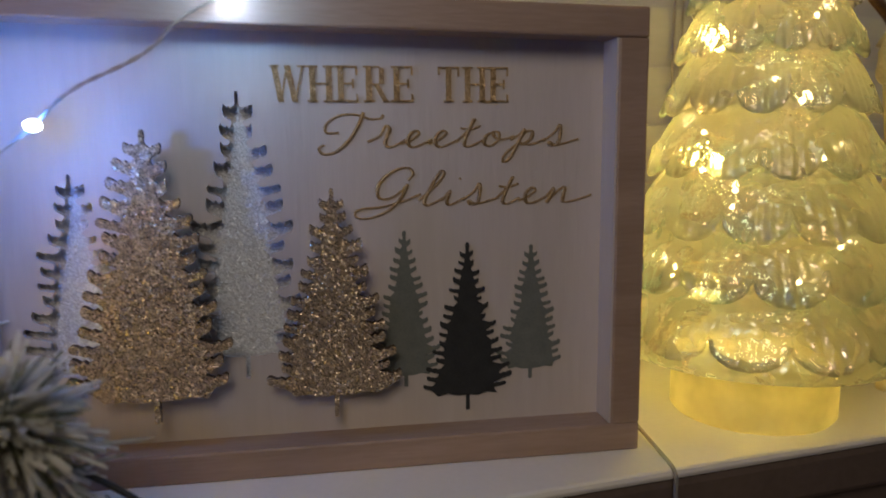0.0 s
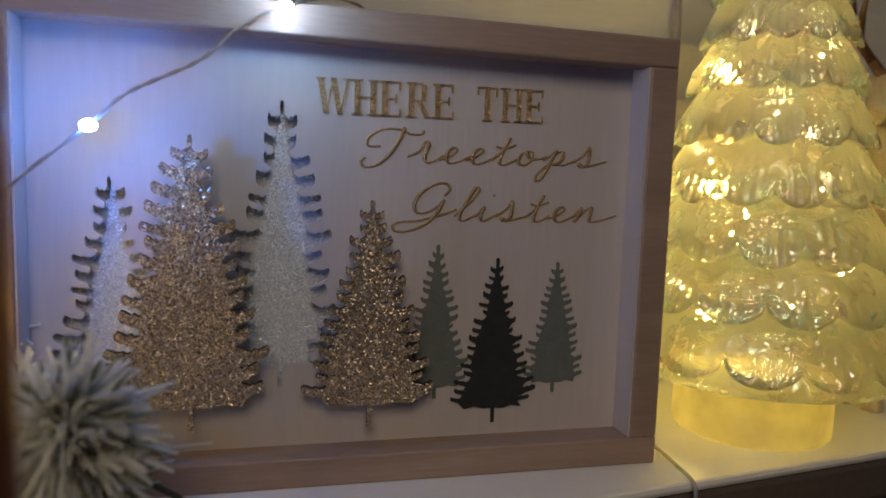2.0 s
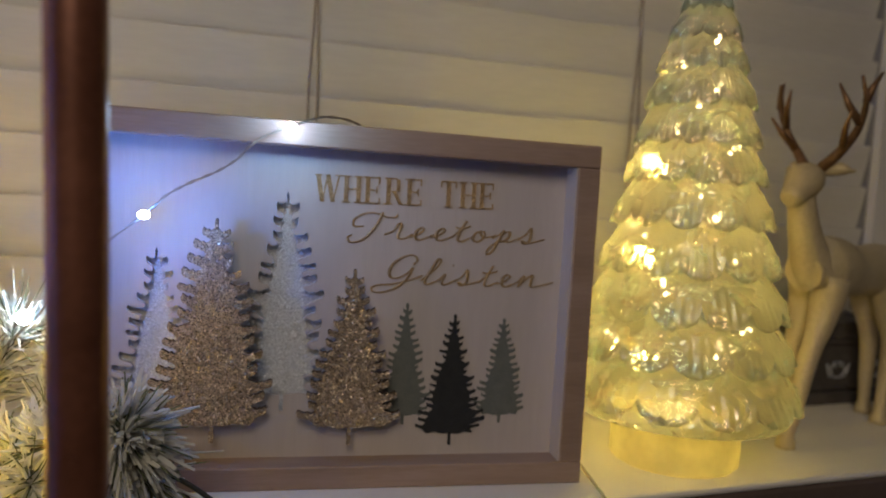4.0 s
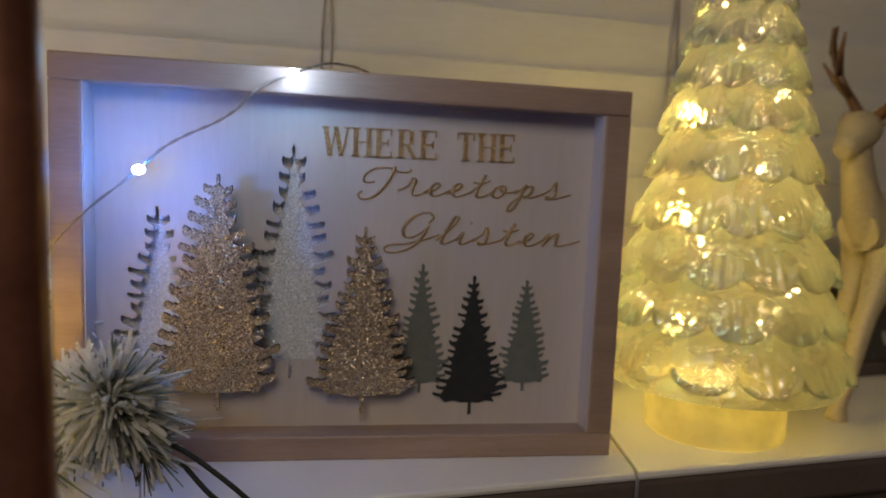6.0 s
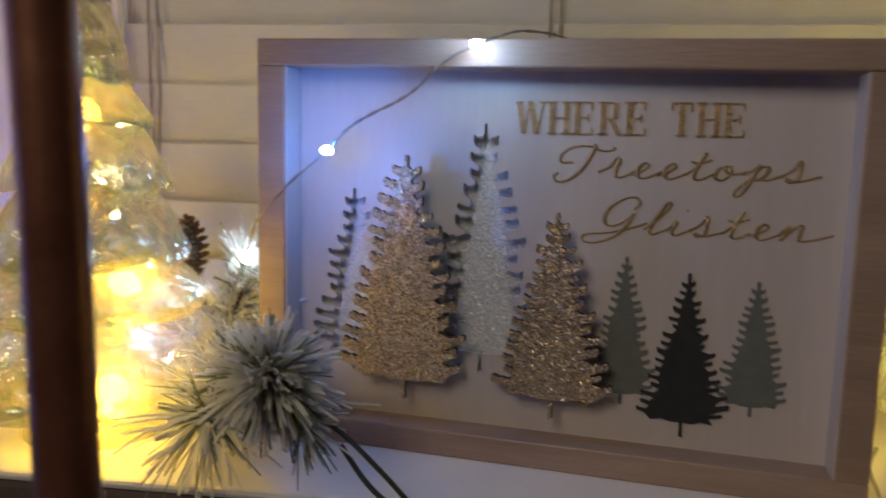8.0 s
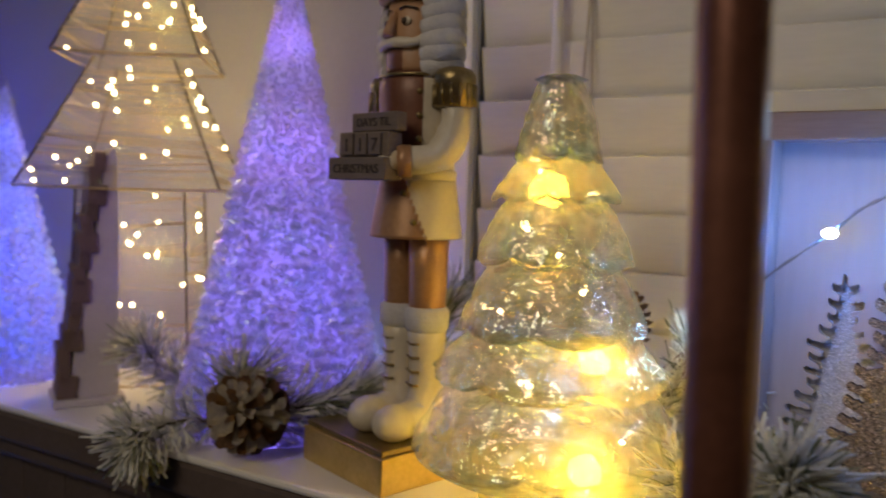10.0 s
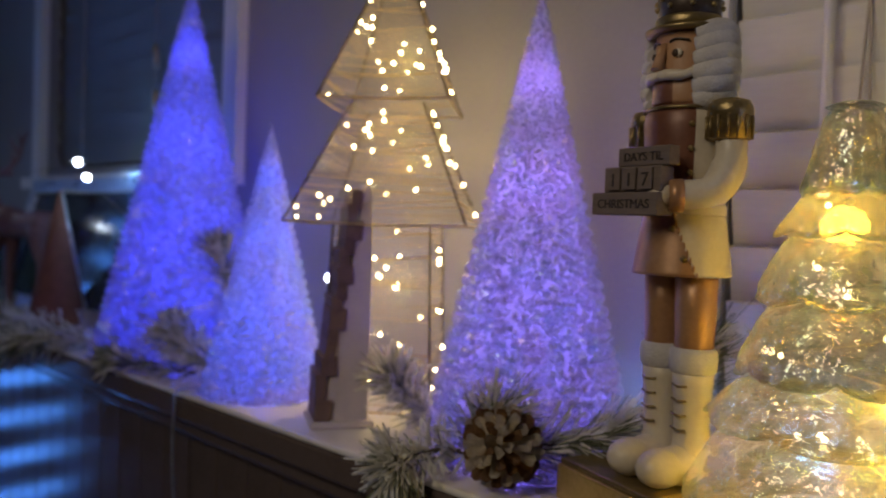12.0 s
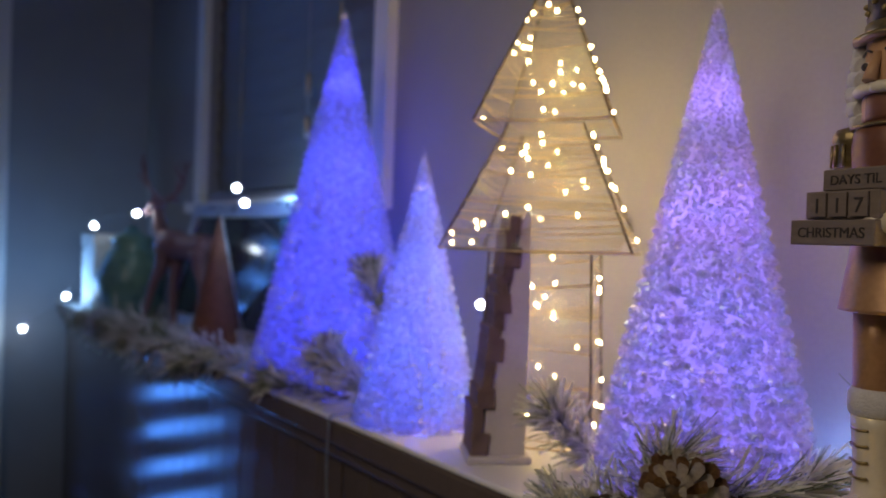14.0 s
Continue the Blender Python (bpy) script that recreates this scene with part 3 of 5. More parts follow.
glyph("t", 1.45, (0.0, 0.3, 0.55, 1.0, 0.9, 1.9, 0.6, 0.9, 0.5, 0.15, 0.85, 0.0, 1.5, 0.4), (0.15, 1.25, 0.7, 1.15, 1.3, 1.4))
glyph("o", 1.7, (0.7, 1.0, 0.3, 0.75, 0.2, 0.2, 0.6, 0.0, 1.0, 0.45, 0.95, 0.95, 0.65, 0.9, 0.9, 0.5, 1.5, 0.5, 1.9, 0.7))
glyph("p", 1.95, (0.0, 0.4, 0.5, 0.8, 0.75, 1.15, 0.45, 0.1, 0.1, -0.9, -0.25, -1.1, -0.2, -0.6, 0.4, 0.1), (0.45, 0.2, 0.8, 0.9, 1.2, 1.0, 1.2, 0.5, 0.8, 0.1, 0.6, 0.2, 1.3, 0.1, 2.1, 0.5))
glyph("s", 1.9, (0.0, 0.3, 0.6, 0.9, 0.85, 1.45, 0.95, 0.8, 0.85, 0.1, 0.45, 0.0, 0.35, 0.25, 0.9, 0.05, 2.1, 0.45))
glyph("G", 3.5, (2.75, 1.75, 3.0, 2.2, 2.7, 2.6, 2.1, 2.55, 1.4, 2.0, 1.05, 1.25, 1.2, 0.6, 1.75, 0.5, 2.4, 0.95, 2.75, 1.5), (2.75, 1.5, 2.5, 0.6, 1.9, -0.25, 1.0, -0.75, 0.2, -0.8, -0.05, -0.45, 0.35, -0.15, 1.4, -0.05, 2.7, 0.35, 3.6, 0.8))
glyph("l", 1.35, (0.0, 0.3, 0.8, 1.2, 1.3, 2.15, 1.05, 2.3, 0.6, 1.2, 0.35, 0.3, 0.6, 0.0, 1.4, 0.45))
glyph("i", 1.25, (0.0, 0.3, 0.45, 1.0, 0.3, 0.3, 0.55, 0.0, 1.35, 0.5), (0.9, 1.75, 0.97, 1.85))
glyph("n", 2.6, (0.0, 0.3, 0.5, 1.05, 0.35, 0.4, 0.2, 0.0, 0.7, 0.75, 1.15, 1.1, 1.15, 0.5, 1.2, 0.05, 1.8, 0.1, 2.9, 0.5))


def word_script(text, x0, x1, z, xh):
    total = sum(GLYPH[c][0] for c in text)
    k = (x1 - x0) / total
    bm = bmesh.new()
    x = 0.0
    for c in text:
        adv, strokes = GLYPH[c]
        for s in strokes:
            pts = smooth_path([((x + s[i] + 0.12 * s[i + 1]) * k + x0, 0, z + s[i + 1] * xh) for i in range(0, len(s), 2)], 6)
            radii = []
            for i, q in enumerate(pts):
                d = pts[min(i + 1, len(pts) - 1)] - pts[max(i - 1, 0)]
                radii.append(0.00066 + 0.00078 * max(0.0, abs(d.z) / (d.length + 1e-9) - 0.25) * (1 if d.z < 0 else 0.35))
            tube(bm, pts, radii, 6)
        x += adv
    bmesh.ops.transform(bm, matrix=Matrix.Translation((0, RECESS - 0.0002, 0)) @ Matrix.Diagonal((1, 0.7, 1, 1)), verts=bm.verts)
    part("lettering", bm, "gold_text", sign, "word " + text + " in gold glitter script")


word_script("Treetops", 0.188, 0.3310, 0.1765, 0.0080)
word_script("Glisten", 0.2065, 0.3385, 0.1440, 0.0080)

# ---- light string over the sign ----
c8, s8 = math.cos(radians(-8.7)), math.sin(radians(-8.7))


def on_sign(u, back, v):
    return (-0.020 + u * c8 - back * s8, 0.538 + u * s8 + back * c8, LEDGE + v)


string = thing("light_string", "thin bare wire with cold white lights draped over the sign", "string lights")
run = smooth_path([(-0.060, 0.600, 1.085), on_sign(-0.008, 0.006, 0.122), on_sign(0.006, -0.006, 0.1425), on_sign(0.030, -0.012, 0.166), on_sign(0.0566, -0.012, 0.1883), on_sign(0.070, -0.011, 0.2015), on_sign(0.0847, -0.009, 0.2104), on_sign(0.1002, -0.007, 0.2182), on_sign(0.1115, -0.005, 0.2265), on_sign(0.1190, -0.004, 0.2350),
                   on_sign(0.1290, -0.003, 0.2425), on_sign(0.1447, -0.003, 0.2497), on_sign(0.158, 0.004, 0.2555), on_sign(0.1693, 0.010, 0.2585), on_sign(0.188, 0.028, 0.2575), on_sign(0.200, 0.044, 0.250), on_sign(0.21, 0.055, 0.23), on_sign(0.24, 0.06, 0.10), (0.30, 0.60, 1.004)], 7)
bm = bmesh.new()
for k in (0, 1):
    tube(bm, [q + Vector((0.0005 * math.cos(i * 0.8 + k * 3.14), 0, 0.0005 * math.sin(i * 0.8 + k * 3.14))) for i, q in enumerate(run)], 0.0005, 5)
part("wire", bm, "wire", string)
for u, back, v in ((0.0566, -0.012, 0.1883), (0.1447, -0.004, 0.2497)):
    bm = bmesh.new()
    ball(bm, on_sign(u, back, v), 0.0032, 0, 2, (1.25, 1, 0.9))
    part("led", bm, "led", string, "glowing cold white bead")
x, y, z = on_sign(0.0566, -0.022, 0.1883)
lamp("led_and_fill_light", "POINT", (x, y, z), 0.16, (0.06, 0.24, 1.0), 0.004)
x, y, z = on_sign(0.1447, -0.024, 0.2497)
lamp("led_and_fill_light", "POINT", (x, y, z), 0.085, (0.34, 0.62, 1.0), 0.004)


# ---- pressed-glass trees ----
def glass_shell(tiers, top, steps, petals, ribs, sharp, parent, foot, material="glass_tree", ripple=0.0, groove=0.0035, inset=0.80):
    """Shell of stacked skirts of rounded overlapping petals with fine ribs. tiers: (lip radius, lip height), from the top down."""
    verts, faces = [], []
    rows = [(0.12 * top[0], top[1] + 0.004, 0, 0, 0), (0.6 * top[0], top[1] + 0.0025, 0, 0, 0), (top[0] * 0.92, top[1], 0, 0, 0)]
    prev_r, prev_z = top[0], top[1]
    for i, (r, z) in enumerate(tiers):
        h = prev_z - z
        r0 = prev_r * inset
        for k in range(9):
            t = k / 8
            rows.append((r0 + (r - r0) * t ** (0.72 if inset > 0.75 else 0.60), prev_z - h * 0.97 * t, t, i, h))
        rows.append((r * 1.004, z - 0.0012, 1, i, h))
        rows.append((r * 0.985, z - 0.0022, 1, i, h))
        rows.append((r * 0.90, z + 0.0004, 0.85, i, h))
        prev_r, prev_z = r, z
    rows += [(r, z, 0, 99, 0) for r, z in foot]
    for r, z, t, i, h in rows:
        for k in range(steps):
            a = 2 * math.pi * k / steps
            rr, zz = r, z
            if i < 90:
                u = ((a * petals / (2 * math.pi) + 0.5 * (i % 2)) % 1.0) * 2 - 1
                edge = math.sqrt(max(0.0, 1 - u * u))
                zz = z - sharp * h * t ** 2.5 * (edge - 0.75)
                rr = r + groove * (0.25 + r * 9) * t ** 1.3 * (edge - 0.7) + 0.0008 * t * math.cos(u * math.pi * ribs) * edge
                if ripple:
                    rr += ripple * t * noise.noise((rr * math.cos(a) * 75, rr * math.sin(a) * 75, zz * 95))
            verts.append((rr * math.cos(a), rr * math.sin(a), zz))
    for j in range(len(rows) - 1):
        for k in range(steps):
            a, b = j * steps + k, j * steps + (k + 1) % steps
            faces.append((a, a + steps, b + steps, b))
    faces.append(tuple(range(steps)))
    return mesh_part("glass_shell", verts, faces, material, parent, "clear pressed glass in scalloped tiers", smooth=True)


def inner_lights(parent, spots, r=0.0020):
    for q in spots:
        bm = bmesh.new()
        ball(bm, q, r, 0, 1)
        part("bulb", bm, "bulb", parent, "glowing warm bulb")
    pts = sorted(spots, key=lambda q: q[2])
    bm = bmesh.new()
    tube(bm, smooth_path(pts, 5), 0.0005, 5)
    part("wire", bm, "thread", parent)


GT = (0.452, 0.524)
GLASS_WARM = (1.0, 0.70, 0.13)
glass_tree = thing("glass_tree", "large clear pressed-glass tree lit warm from inside", "decorative tree", (*GT, LEDGE), 20)
tiers = [(0.0195, 0.370), (0.0275, 0.347), (0.0350, 0.322), (0.0428, 0.293), (0.0490, 0.263), (0.0555, 0.233), (0.0635, 0.199), (0.0710, 0.162), (0.0800, 0.126), (0.0870, 0.092), (0.0945, 0.057)]
glass_shell(tiers, (0.0140, 0.392), 312, 13, 5, 0.42, glass_tree, [(0.0885, 0.054), (0.0895, 0.048), (0.087, 0.043), (0.078, 0.041), (0.054, 0.040)])
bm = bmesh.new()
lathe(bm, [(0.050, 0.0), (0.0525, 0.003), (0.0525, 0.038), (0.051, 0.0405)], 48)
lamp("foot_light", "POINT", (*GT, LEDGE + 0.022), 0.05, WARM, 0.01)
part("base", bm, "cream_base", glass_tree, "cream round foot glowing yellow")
rng = random.Random(4)
spots = []
for k in range(16):
    t = (k + 0.5) / 16
    zz, rr = 0.07 + 0.28 * t, (0.080 - 0.066 * t) * 0.72
    a = k * 2.4
    spots.append((rr * math.cos(a), rr * math.sin(a), zz))
inner_lights(glass_tree, spots, 0.0019)
for zz, watts in ((0.07, 0.26), (0.16, 0.22), (0.24, 0.12), (0.32, 0.02)):
    lamp("tree_light", "POINT", (GT[0] - 0.018, GT[1] + 0.022, LEDGE + zz), watts, GLASS_WARM, 0.005)

LT = (-0.127, 0.530)
glass_tree_b = thing("glass_tree", "small iridescent pressed-glass tree lit warm on a gold foot", "decorative tree", (*LT, LEDGE))
tiers = [(0.0265, 0.230), (0.0405, 0.203), (0.0505, 0.163), (0.0610, 0.118), (0.0760, 0.087), (0.0890, 0.040)]
glass_shell(tiers, (0.0185, 0.279), 200, 7, 3, 0.20, glass_tree_b, [(0.0885, 0.034), (0.080, 0.029), (0.050, 0.028)], "ripple_glass", 0.0040, 0.002, 0.70)
bm = bmesh.new()
lathe(bm, [(0.043, 0.0), (0.045, 0.002), (0.045, 0.026), (0.0435, 0.028)], 48)
part("base", bm, "amber_base", glass_tree_b, "gold foot made translucent to pass the light added inside")
# light added inside the foot to throw yellow on ledge and sprig
lamp("foot_light", "POINT", (LT[0] + 0.015, LT[1] - 0.034, LEDGE + 0.016), 0.13, (1.0, 0.64, 0.08), 0.006)
spots = []
for k in range(10):
    t = (k + 0.5) / 10
    a = k * 2.4
    rr = (0.075 - 0.055 * t) * 0.7
    spots.append((rr * math.cos(a), rr * math.sin(a), 0.04 + 0.19 * t))
inner_lights(glass_tree_b, spots)
for dx, dy, zz, watts in ((0.046, -0.058, 0.048, 0.30), (0.040, -0.030, 0.105, 0.38), (0.0, -0.010, 0.205, 0.16)):
    lamp("tree_light", "POINT", (LT[0] + dx, LT[1] + dy, LEDGE + zz), watts, (1.0, 0.58, 0.045), 0.012)


# ---- acrylic crystal trees ----
NUGGET = np.array([(-1, -1, 0), (1, -1, 0), (1, 1, 0), (-1, 1, 0), (0, 0, 1.2)], float)
NUGGET_F = np.array([(0, 1, 4), (1, 2, 4), (2, 3, 4), (3, 0, 4)])


def crystal_tree(place, h, r, n, size, colours, watts, seed, label):
    t = thing("crystal_tree", label, "decorative tree", (*place, LEDGE), group="lit crystal trees")
    rng = np.random.default_rng(seed)
    bm = bmesh.new()
    lathe(bm, [(r * 0.90, 0.0), (r * 0.90, 0.002), (r * 0.45, h * 0.47), (r * 0.03, h * 0.965)], 32)
    part("core", bm, "crystal_core", t, smooth=True)
    u = 1 - np.sqrt(1 - (np.arange(n) + rng.random(n)) / n)
    ang = np.arange(n) * 2.399963 + rng.normal(size=n) * 0.22
    tier = 1 + 0.05 * np.sin(u * h / 0.0115 * 2 * np.pi)
    rad = np.maximum(r * (1 - u) * tier, 0.0015)
    c = np.stack([rad * np.cos(ang), rad * np.sin(ang), np.maximum(u * h, size * 0.9)], 1)
    out = np.stack([np.cos(ang), np.sin(ang), np.full(n, 0.28)], 1) + rng.normal(size=(n, 3)) * 0.35
    out /= np.linalg.norm(out, axis=1)[:, None]
    side = np.cross(out, rng.normal(size=(n, 3)))
    side /= np.linalg.norm(side, axis=1)[:, None]
    R = np.stack([side, np.cross(out, side), out], 2)
    s = size * (0.75 + 0.7 * rng.random((n, 1, 3))) * (0.50 + 0.50 * (1 - u))[:, None, None]
    v = np.einsum("nij,nkj->nki", R, NUGGET[None] * s + rng.normal(size=(n, 5, 3)) * size * 0.15) + c[:, None]
    v[:, :, 2] = np.maximum(v[:, :, 2], 0.0005)
    f = (NUGGET_F[None] + 5 * np.arange(n)[:, None, None]).reshape(-1, 3)
    mesh_part("crystal_cluster", v.reshape(-1, 3), f.tolist(), "crystal", t, "clusters of clear acrylic nuggets", kind="stuff")
    for k, col in enumerate(colours):
        zz = h * (0.10, 0.30, 0.55, 0.78)[k]
        lamp("crystal_light", "POINT", (place[0], place[1], LEDGE + zz), watts * (1.0, 0.8, 0.45, 0.2)[k], col, 0.012)
    return t


VIO, BLU, SKY, LAV = (0.25, 0.16, 1.0), (0.045, 0.05, 1.0), (0.06, 0.10, 1.0), (0.38, 0.20, 1.0)
crystal_tree((-0.402, 0.583), 0.418, 0.092, 13000, 0.0023, (VIO, VIO, LAV, LAV), 0.26, 1, "tall clear crystal tree glowing blue-violet")
crystal_tree((-0.742, 0.532), 0.312, 0.070, 5500, 0.0022, (SKY, SKY, SKY, SKY), 0.20, 2, "small clear crystal tree glowing pale lavender blue")
crystal_tree((-1.010, 0.572), 0.540, 0.118, 7500, 0.0036, (BLU, BLU, BLU, BLU), 0.62, 3, "tallest frosted crystal tree glowing blue")


# ---- wire tree with mesh sides ----
wt = thing("wire_tree", "tiered wire-framed tree covered in gold mesh with warm lights", "decorative tree", (-0.596, 0.588, LEDGE), 36.3)
for z0, z1, s0, s1 in ((0.325, 0.47, 0.0665, 0.011), (0.200, 0.325, 0.0900, 0.037), (0.010, 0.200, 0.056, 0.050)):
    lo = [Vector((sx * s0, sy * s0, z0)) for sx, sy in ((1, -1), (1, 1), (-1, 1), (-1, -1))]
    hi = [Vector((sx * s1, sy * s1, z1)) for sx, sy in ((1, -1), (1, 1), (-1, 1), (-1, -1))]
    for k in range(4):
        j = (k + 1) % 4
        g = 8
        vs, fs = [], []
        for a in range(g + 1):
            for b in range(g + 1):
                q = (lo[k].lerp(lo[j], b / g)).lerp(hi[k].lerp(hi[j], b / g), a / g)
                sag = 0.004 * math.sin(math.pi * a / g) * math.sin(math.pi * b / g)
                vs.append(q - q.xy.to_3d().normalized() * (sag + 0.0007 * noise.noise(q * 90)))
        for a in range(g):
            for b in range(g):
                i = a * (g + 1) + b
                fs.append((i, i + 1, i + g + 2, i + g + 1))
        mesh_part("mesh_side", vs, fs, "mesh", wt, smooth=True)
        bm = bmesh.new()
        tube(bm, [lo[k], lo[k].lerp(hi[k], 0.5), hi[k]], 0.0011, 6)
        part("rib", bm, "rib", wt)
        bm = bmesh.new()
        tube(bm, [lo[k], lo[k].lerp(lo[j], 0.5) + Vector((0, 0, -0.0015)), lo[j]], 0.0010, 6)
        part("hoop", bm, "thread", wt)
        bm = bmesh.new()
        rng = random.Random(k + int(z0 * 1000))
        for i in range(13):
            t, t2 = rng.random() * 0.9 + 0.05, rng.random() * 0.16 - 0.08
            a = lo[k].lerp(hi[k], t) * 1.006
            b = lo[j].lerp(hi[j], min(0.98, max(0.02, t + t2))) * 1.006
            tube(bm, [a, a.lerp(b, 0.5) + Vector((0, 0, -0.002)), b], 0.0004, 4)
        part("threads", bm, "thread", wt, kind="stuff")
        for i in range(12 if k in (0, 3) else 6):
            q = lo[k].lerp(lo[j], 0.06 + 0.88 * rng.random()).lerp(hi[k].lerp(hi[j], 0.5), rng.random() * 0.96)
            q = q + q.xy.to_3d().normalized() * 0.003
            bm = bmesh.new()
            ball(bm, q, 0.0015, 0, 2, (1, 1, 1.3))
            part("bulb", bm, "bulb", wt, "glowing warm bulb")
for sx, sy in ((1, -1), (1, 1), (-1, 1), (-1, -1)):
    bm = bmesh.new()
    tube(bm, [(sx * 0.0562, sy * 0.0562, 0.0), (sx * 0.056, sy * 0.056, 0.012)], 0.0015, 6)
    part("leg", bm, "rib", wt)
for zz, watts in ((0.13, 0.22), (0.25, 0.30), (0.36, 0.24)):
    lamp("wire_tree_light", "POINT", (-0.596, 0.588, LEDGE + zz), watts, (1.0, 0.70, 0.22), 0.02)


# ---- dark pole standing in front of the ledge ----
pole = thing("metal_pole", "slim dark bronze pole standing on a round foot", "pole", (0.020, 0.279, 0))
bm = bmesh.new()
tube(bm, [(0.006, 0, 0.02), (0.003, 0, 0.9), (0.0, 0, 1.18), (-0.004, 0, 1.40), (-0.010, 0, 1.95)], 0.0098, 24)
part("shaft", bm, "pole", pole)
bm = bmesh.new()
lathe(bm, [(0.11, 0.0), (0.11, 0.008), (0.10, 0.016), (0.03, 0.022), (0.014, 0.03)], 40, (0.006, 0))
part("foot", bm, "pole", pole)
bm = bmesh.new()
lathe(bm, [(0.0105, 1.945), (0.016, 1.95), (0.017, 1.965), (0.008, 1.98)], 24, (-0.010, 0))
part("cap", bm, "pole", pole)


# ---- nutcracker ----
def nutcracker(place, turn):
    bm = bmesh.new()
    mats = ("n_cream", "n_copper", "n_rust", "n_skin", "n_gold", "n_dark", "n_hair", "gold_base")
    CR, CO, RU, SK, GO, DA, HA, PL = range(8)
    box(bm, (-0.050, -0.046, 0.0), (0.048, 0.046, 0.026), 0.0012, PL)
    box(bm, (-0.048, -0.044, 0.0263), (0.046, 0.044, 0.0305), 0.001, GO)
    plinth, cx = set(bm.verts), 0.018
    for s in (-1, 1):
        x = cx + s * 0.0145
        ball(bm, (x, -0.023, 0.0435), 0.0142, CR, 3, (0.98, 1.25, 0.92))
        ball(bm, (x, -0.004, 0.0440), 0.0145, CR, 3, (0.95, 1.6, 0.95))
        tube(bm, smooth_path([(x, 0.001, 0.040), (x, 0.004, 0.056), (x, 0.004, 0.078), (x, 0.003, 0.110)], 3), [0.0150, 0.0142, 0.0134, 0.0126, 0.0122, 0.0120, 0.0122, 0.0128, 0.0136, 0.0140], 20, CR)
        lathe(bm, [(0.0136, 0.106), (0.0154, 0.108), (0.0160, 0.114), (0.0157, 0.121), (0.0138, 0.1235)], 24, (x, 0.003), HA)
        for k in range(4):
            tube(bm, [(x - 0.0065, -0.0088, 0.0690 + k * 0.0098), (x, -0.0102, 0.0680 + k * 0.0098), (x + 0.0065, -0.0088, 0.0690 + k * 0.0098)], 0.0009, 6, GO)
        tube(bm, [(x, 0.003, 0.112), (x, 0.003, 0.128), (x, 0.003, 0.150), (x, 0.003, 0.180)], [0.0128, 0.0132, 0.0138, 0.0146], 20, CO)
    # coat with a copper facing, belt, chest
    def rows(r0, z0, r1, z1, n=8):
        return [(r0 + (r1 - r0) * i / n, z0 + (z1 - z0) * i / n) for i in range(n + 1)]
    lathe(bm, [(0.0320, 0.1715)] + rows(0.0335, 0.172, 0.0272, 0.213, 20), 180, (cx, 0.003), CR, (-150, -28, -58, CO))
    for i in range(9):
        t = i / 8
        a = radians(-28 - 30 * t)
        r = 0.0336 - 0.0062 * t
        ball(bm, (cx + r * math.cos(a), 0.003 + r * math.sin(a), 0.1725 + 0.039 * t), 0.0009, CO, 1, (1, 1, 3.2))
    for t in (0.28, 0.78):
        a, r = radians(-35 - 30 * t), 0.0342 - 0.0062 * t
        ball(bm, (cx + r * math.cos(a), 0.003 + r * math.sin(a), 0.1725 + 0.039 * t), 0.0023, GO, 2)
    lathe(bm, [(0.0268, 0.212), (0.0278, 0.213), (0.0278, 0.219), (0.0265, 0.220)], 36, (cx, 0.003), CR)
    lathe(bm, [(0.0250, 0.217)] + rows(0.0258, 0.220, 0.0292, 0.272, 5) + [(0.0285, 0.280), (0.0250, 0.286), (0.014, 0.289)], 72, (cx, 0.003), CR, (-145, -34, -34, RU))
    for zz in (0.240, 0.256, 0.272):
        ball(bm, (cx + 0.029 * math.cos(radians(-40)), 0.003 + 0.029 * math.sin(radians(-40)), zz), 0.0022, GO, 2)
    tube(bm, [(cx + 0.0292 * math.cos(radians(a)), 0.003 + 0.0292 * math.sin(radians(a)), 0.2835) for a in range(-180, 181, 15)], 0.0012, 6, GO)
    # arms bent to the front, gold fringed epaulettes, copper cuffs
    for s in (-1, 1):
        reach = 0.0 if s > 0 else 0.012
        tube(bm, smooth_path([(cx + s * 0.034, 0.004, 0.276), (cx + s * 0.0405, 0.001, 0.250), (cx + s * 0.0385, -0.010, 0.229), (cx + s * 0.024, -0.030 + reach, 0.224)], 4), [0.0100] * 5 + [0.0112] * 4 + [0.0096] * 4, 18, CR)
        lathe(bm, [(0.005, 0.2885), (0.0120, 0.2865), (0.0142, 0.2825), (0.0146, 0.278), (0.0135, 0.2765), (0.0140, 0.262), (0.0108, 0.261)], 24, (cx + s * 0.0365, 0.003), GO)
        for k in range(14):
            a = k * 2 * math.pi / 14
            q = (cx + s * 0.0365 + 0.0142 * math.cos(a), 0.003 + 0.0142 * math.sin(a))
            tube(bm, [(*q, 0.2765), (*q, 0.2620)], 0.0011, 5, GO)
        tube(bm, [(cx + s * 0.0275, -0.0255 + reach, 0.2245), (cx + s * 0.0215, -0.0325 + reach, 0.224)], [0.0108, 0.0108], 18, CO)
        ball(bm, (cx + s * 0.0185, -0.0362 + reach, 0.2245), 0.0090, CR, 3)
    # head, nose, beard, moustache, eyes, curled hair, hat
    lathe(bm, [(0.013, 0.284), (0.0200, 0.290), (0.0212, 0.300), (0.0214, 0.320), (0.0208, 0.336), (0.015, 0.338)], 32, (cx, 0.0), SK)
    tube(bm, [(cx, -0.0205, 0.3265), (cx, -0.0250, 0.316), (cx, -0.0270, 0.3085)], [0.0024, 0.0034, 0.0044], 10, SK)
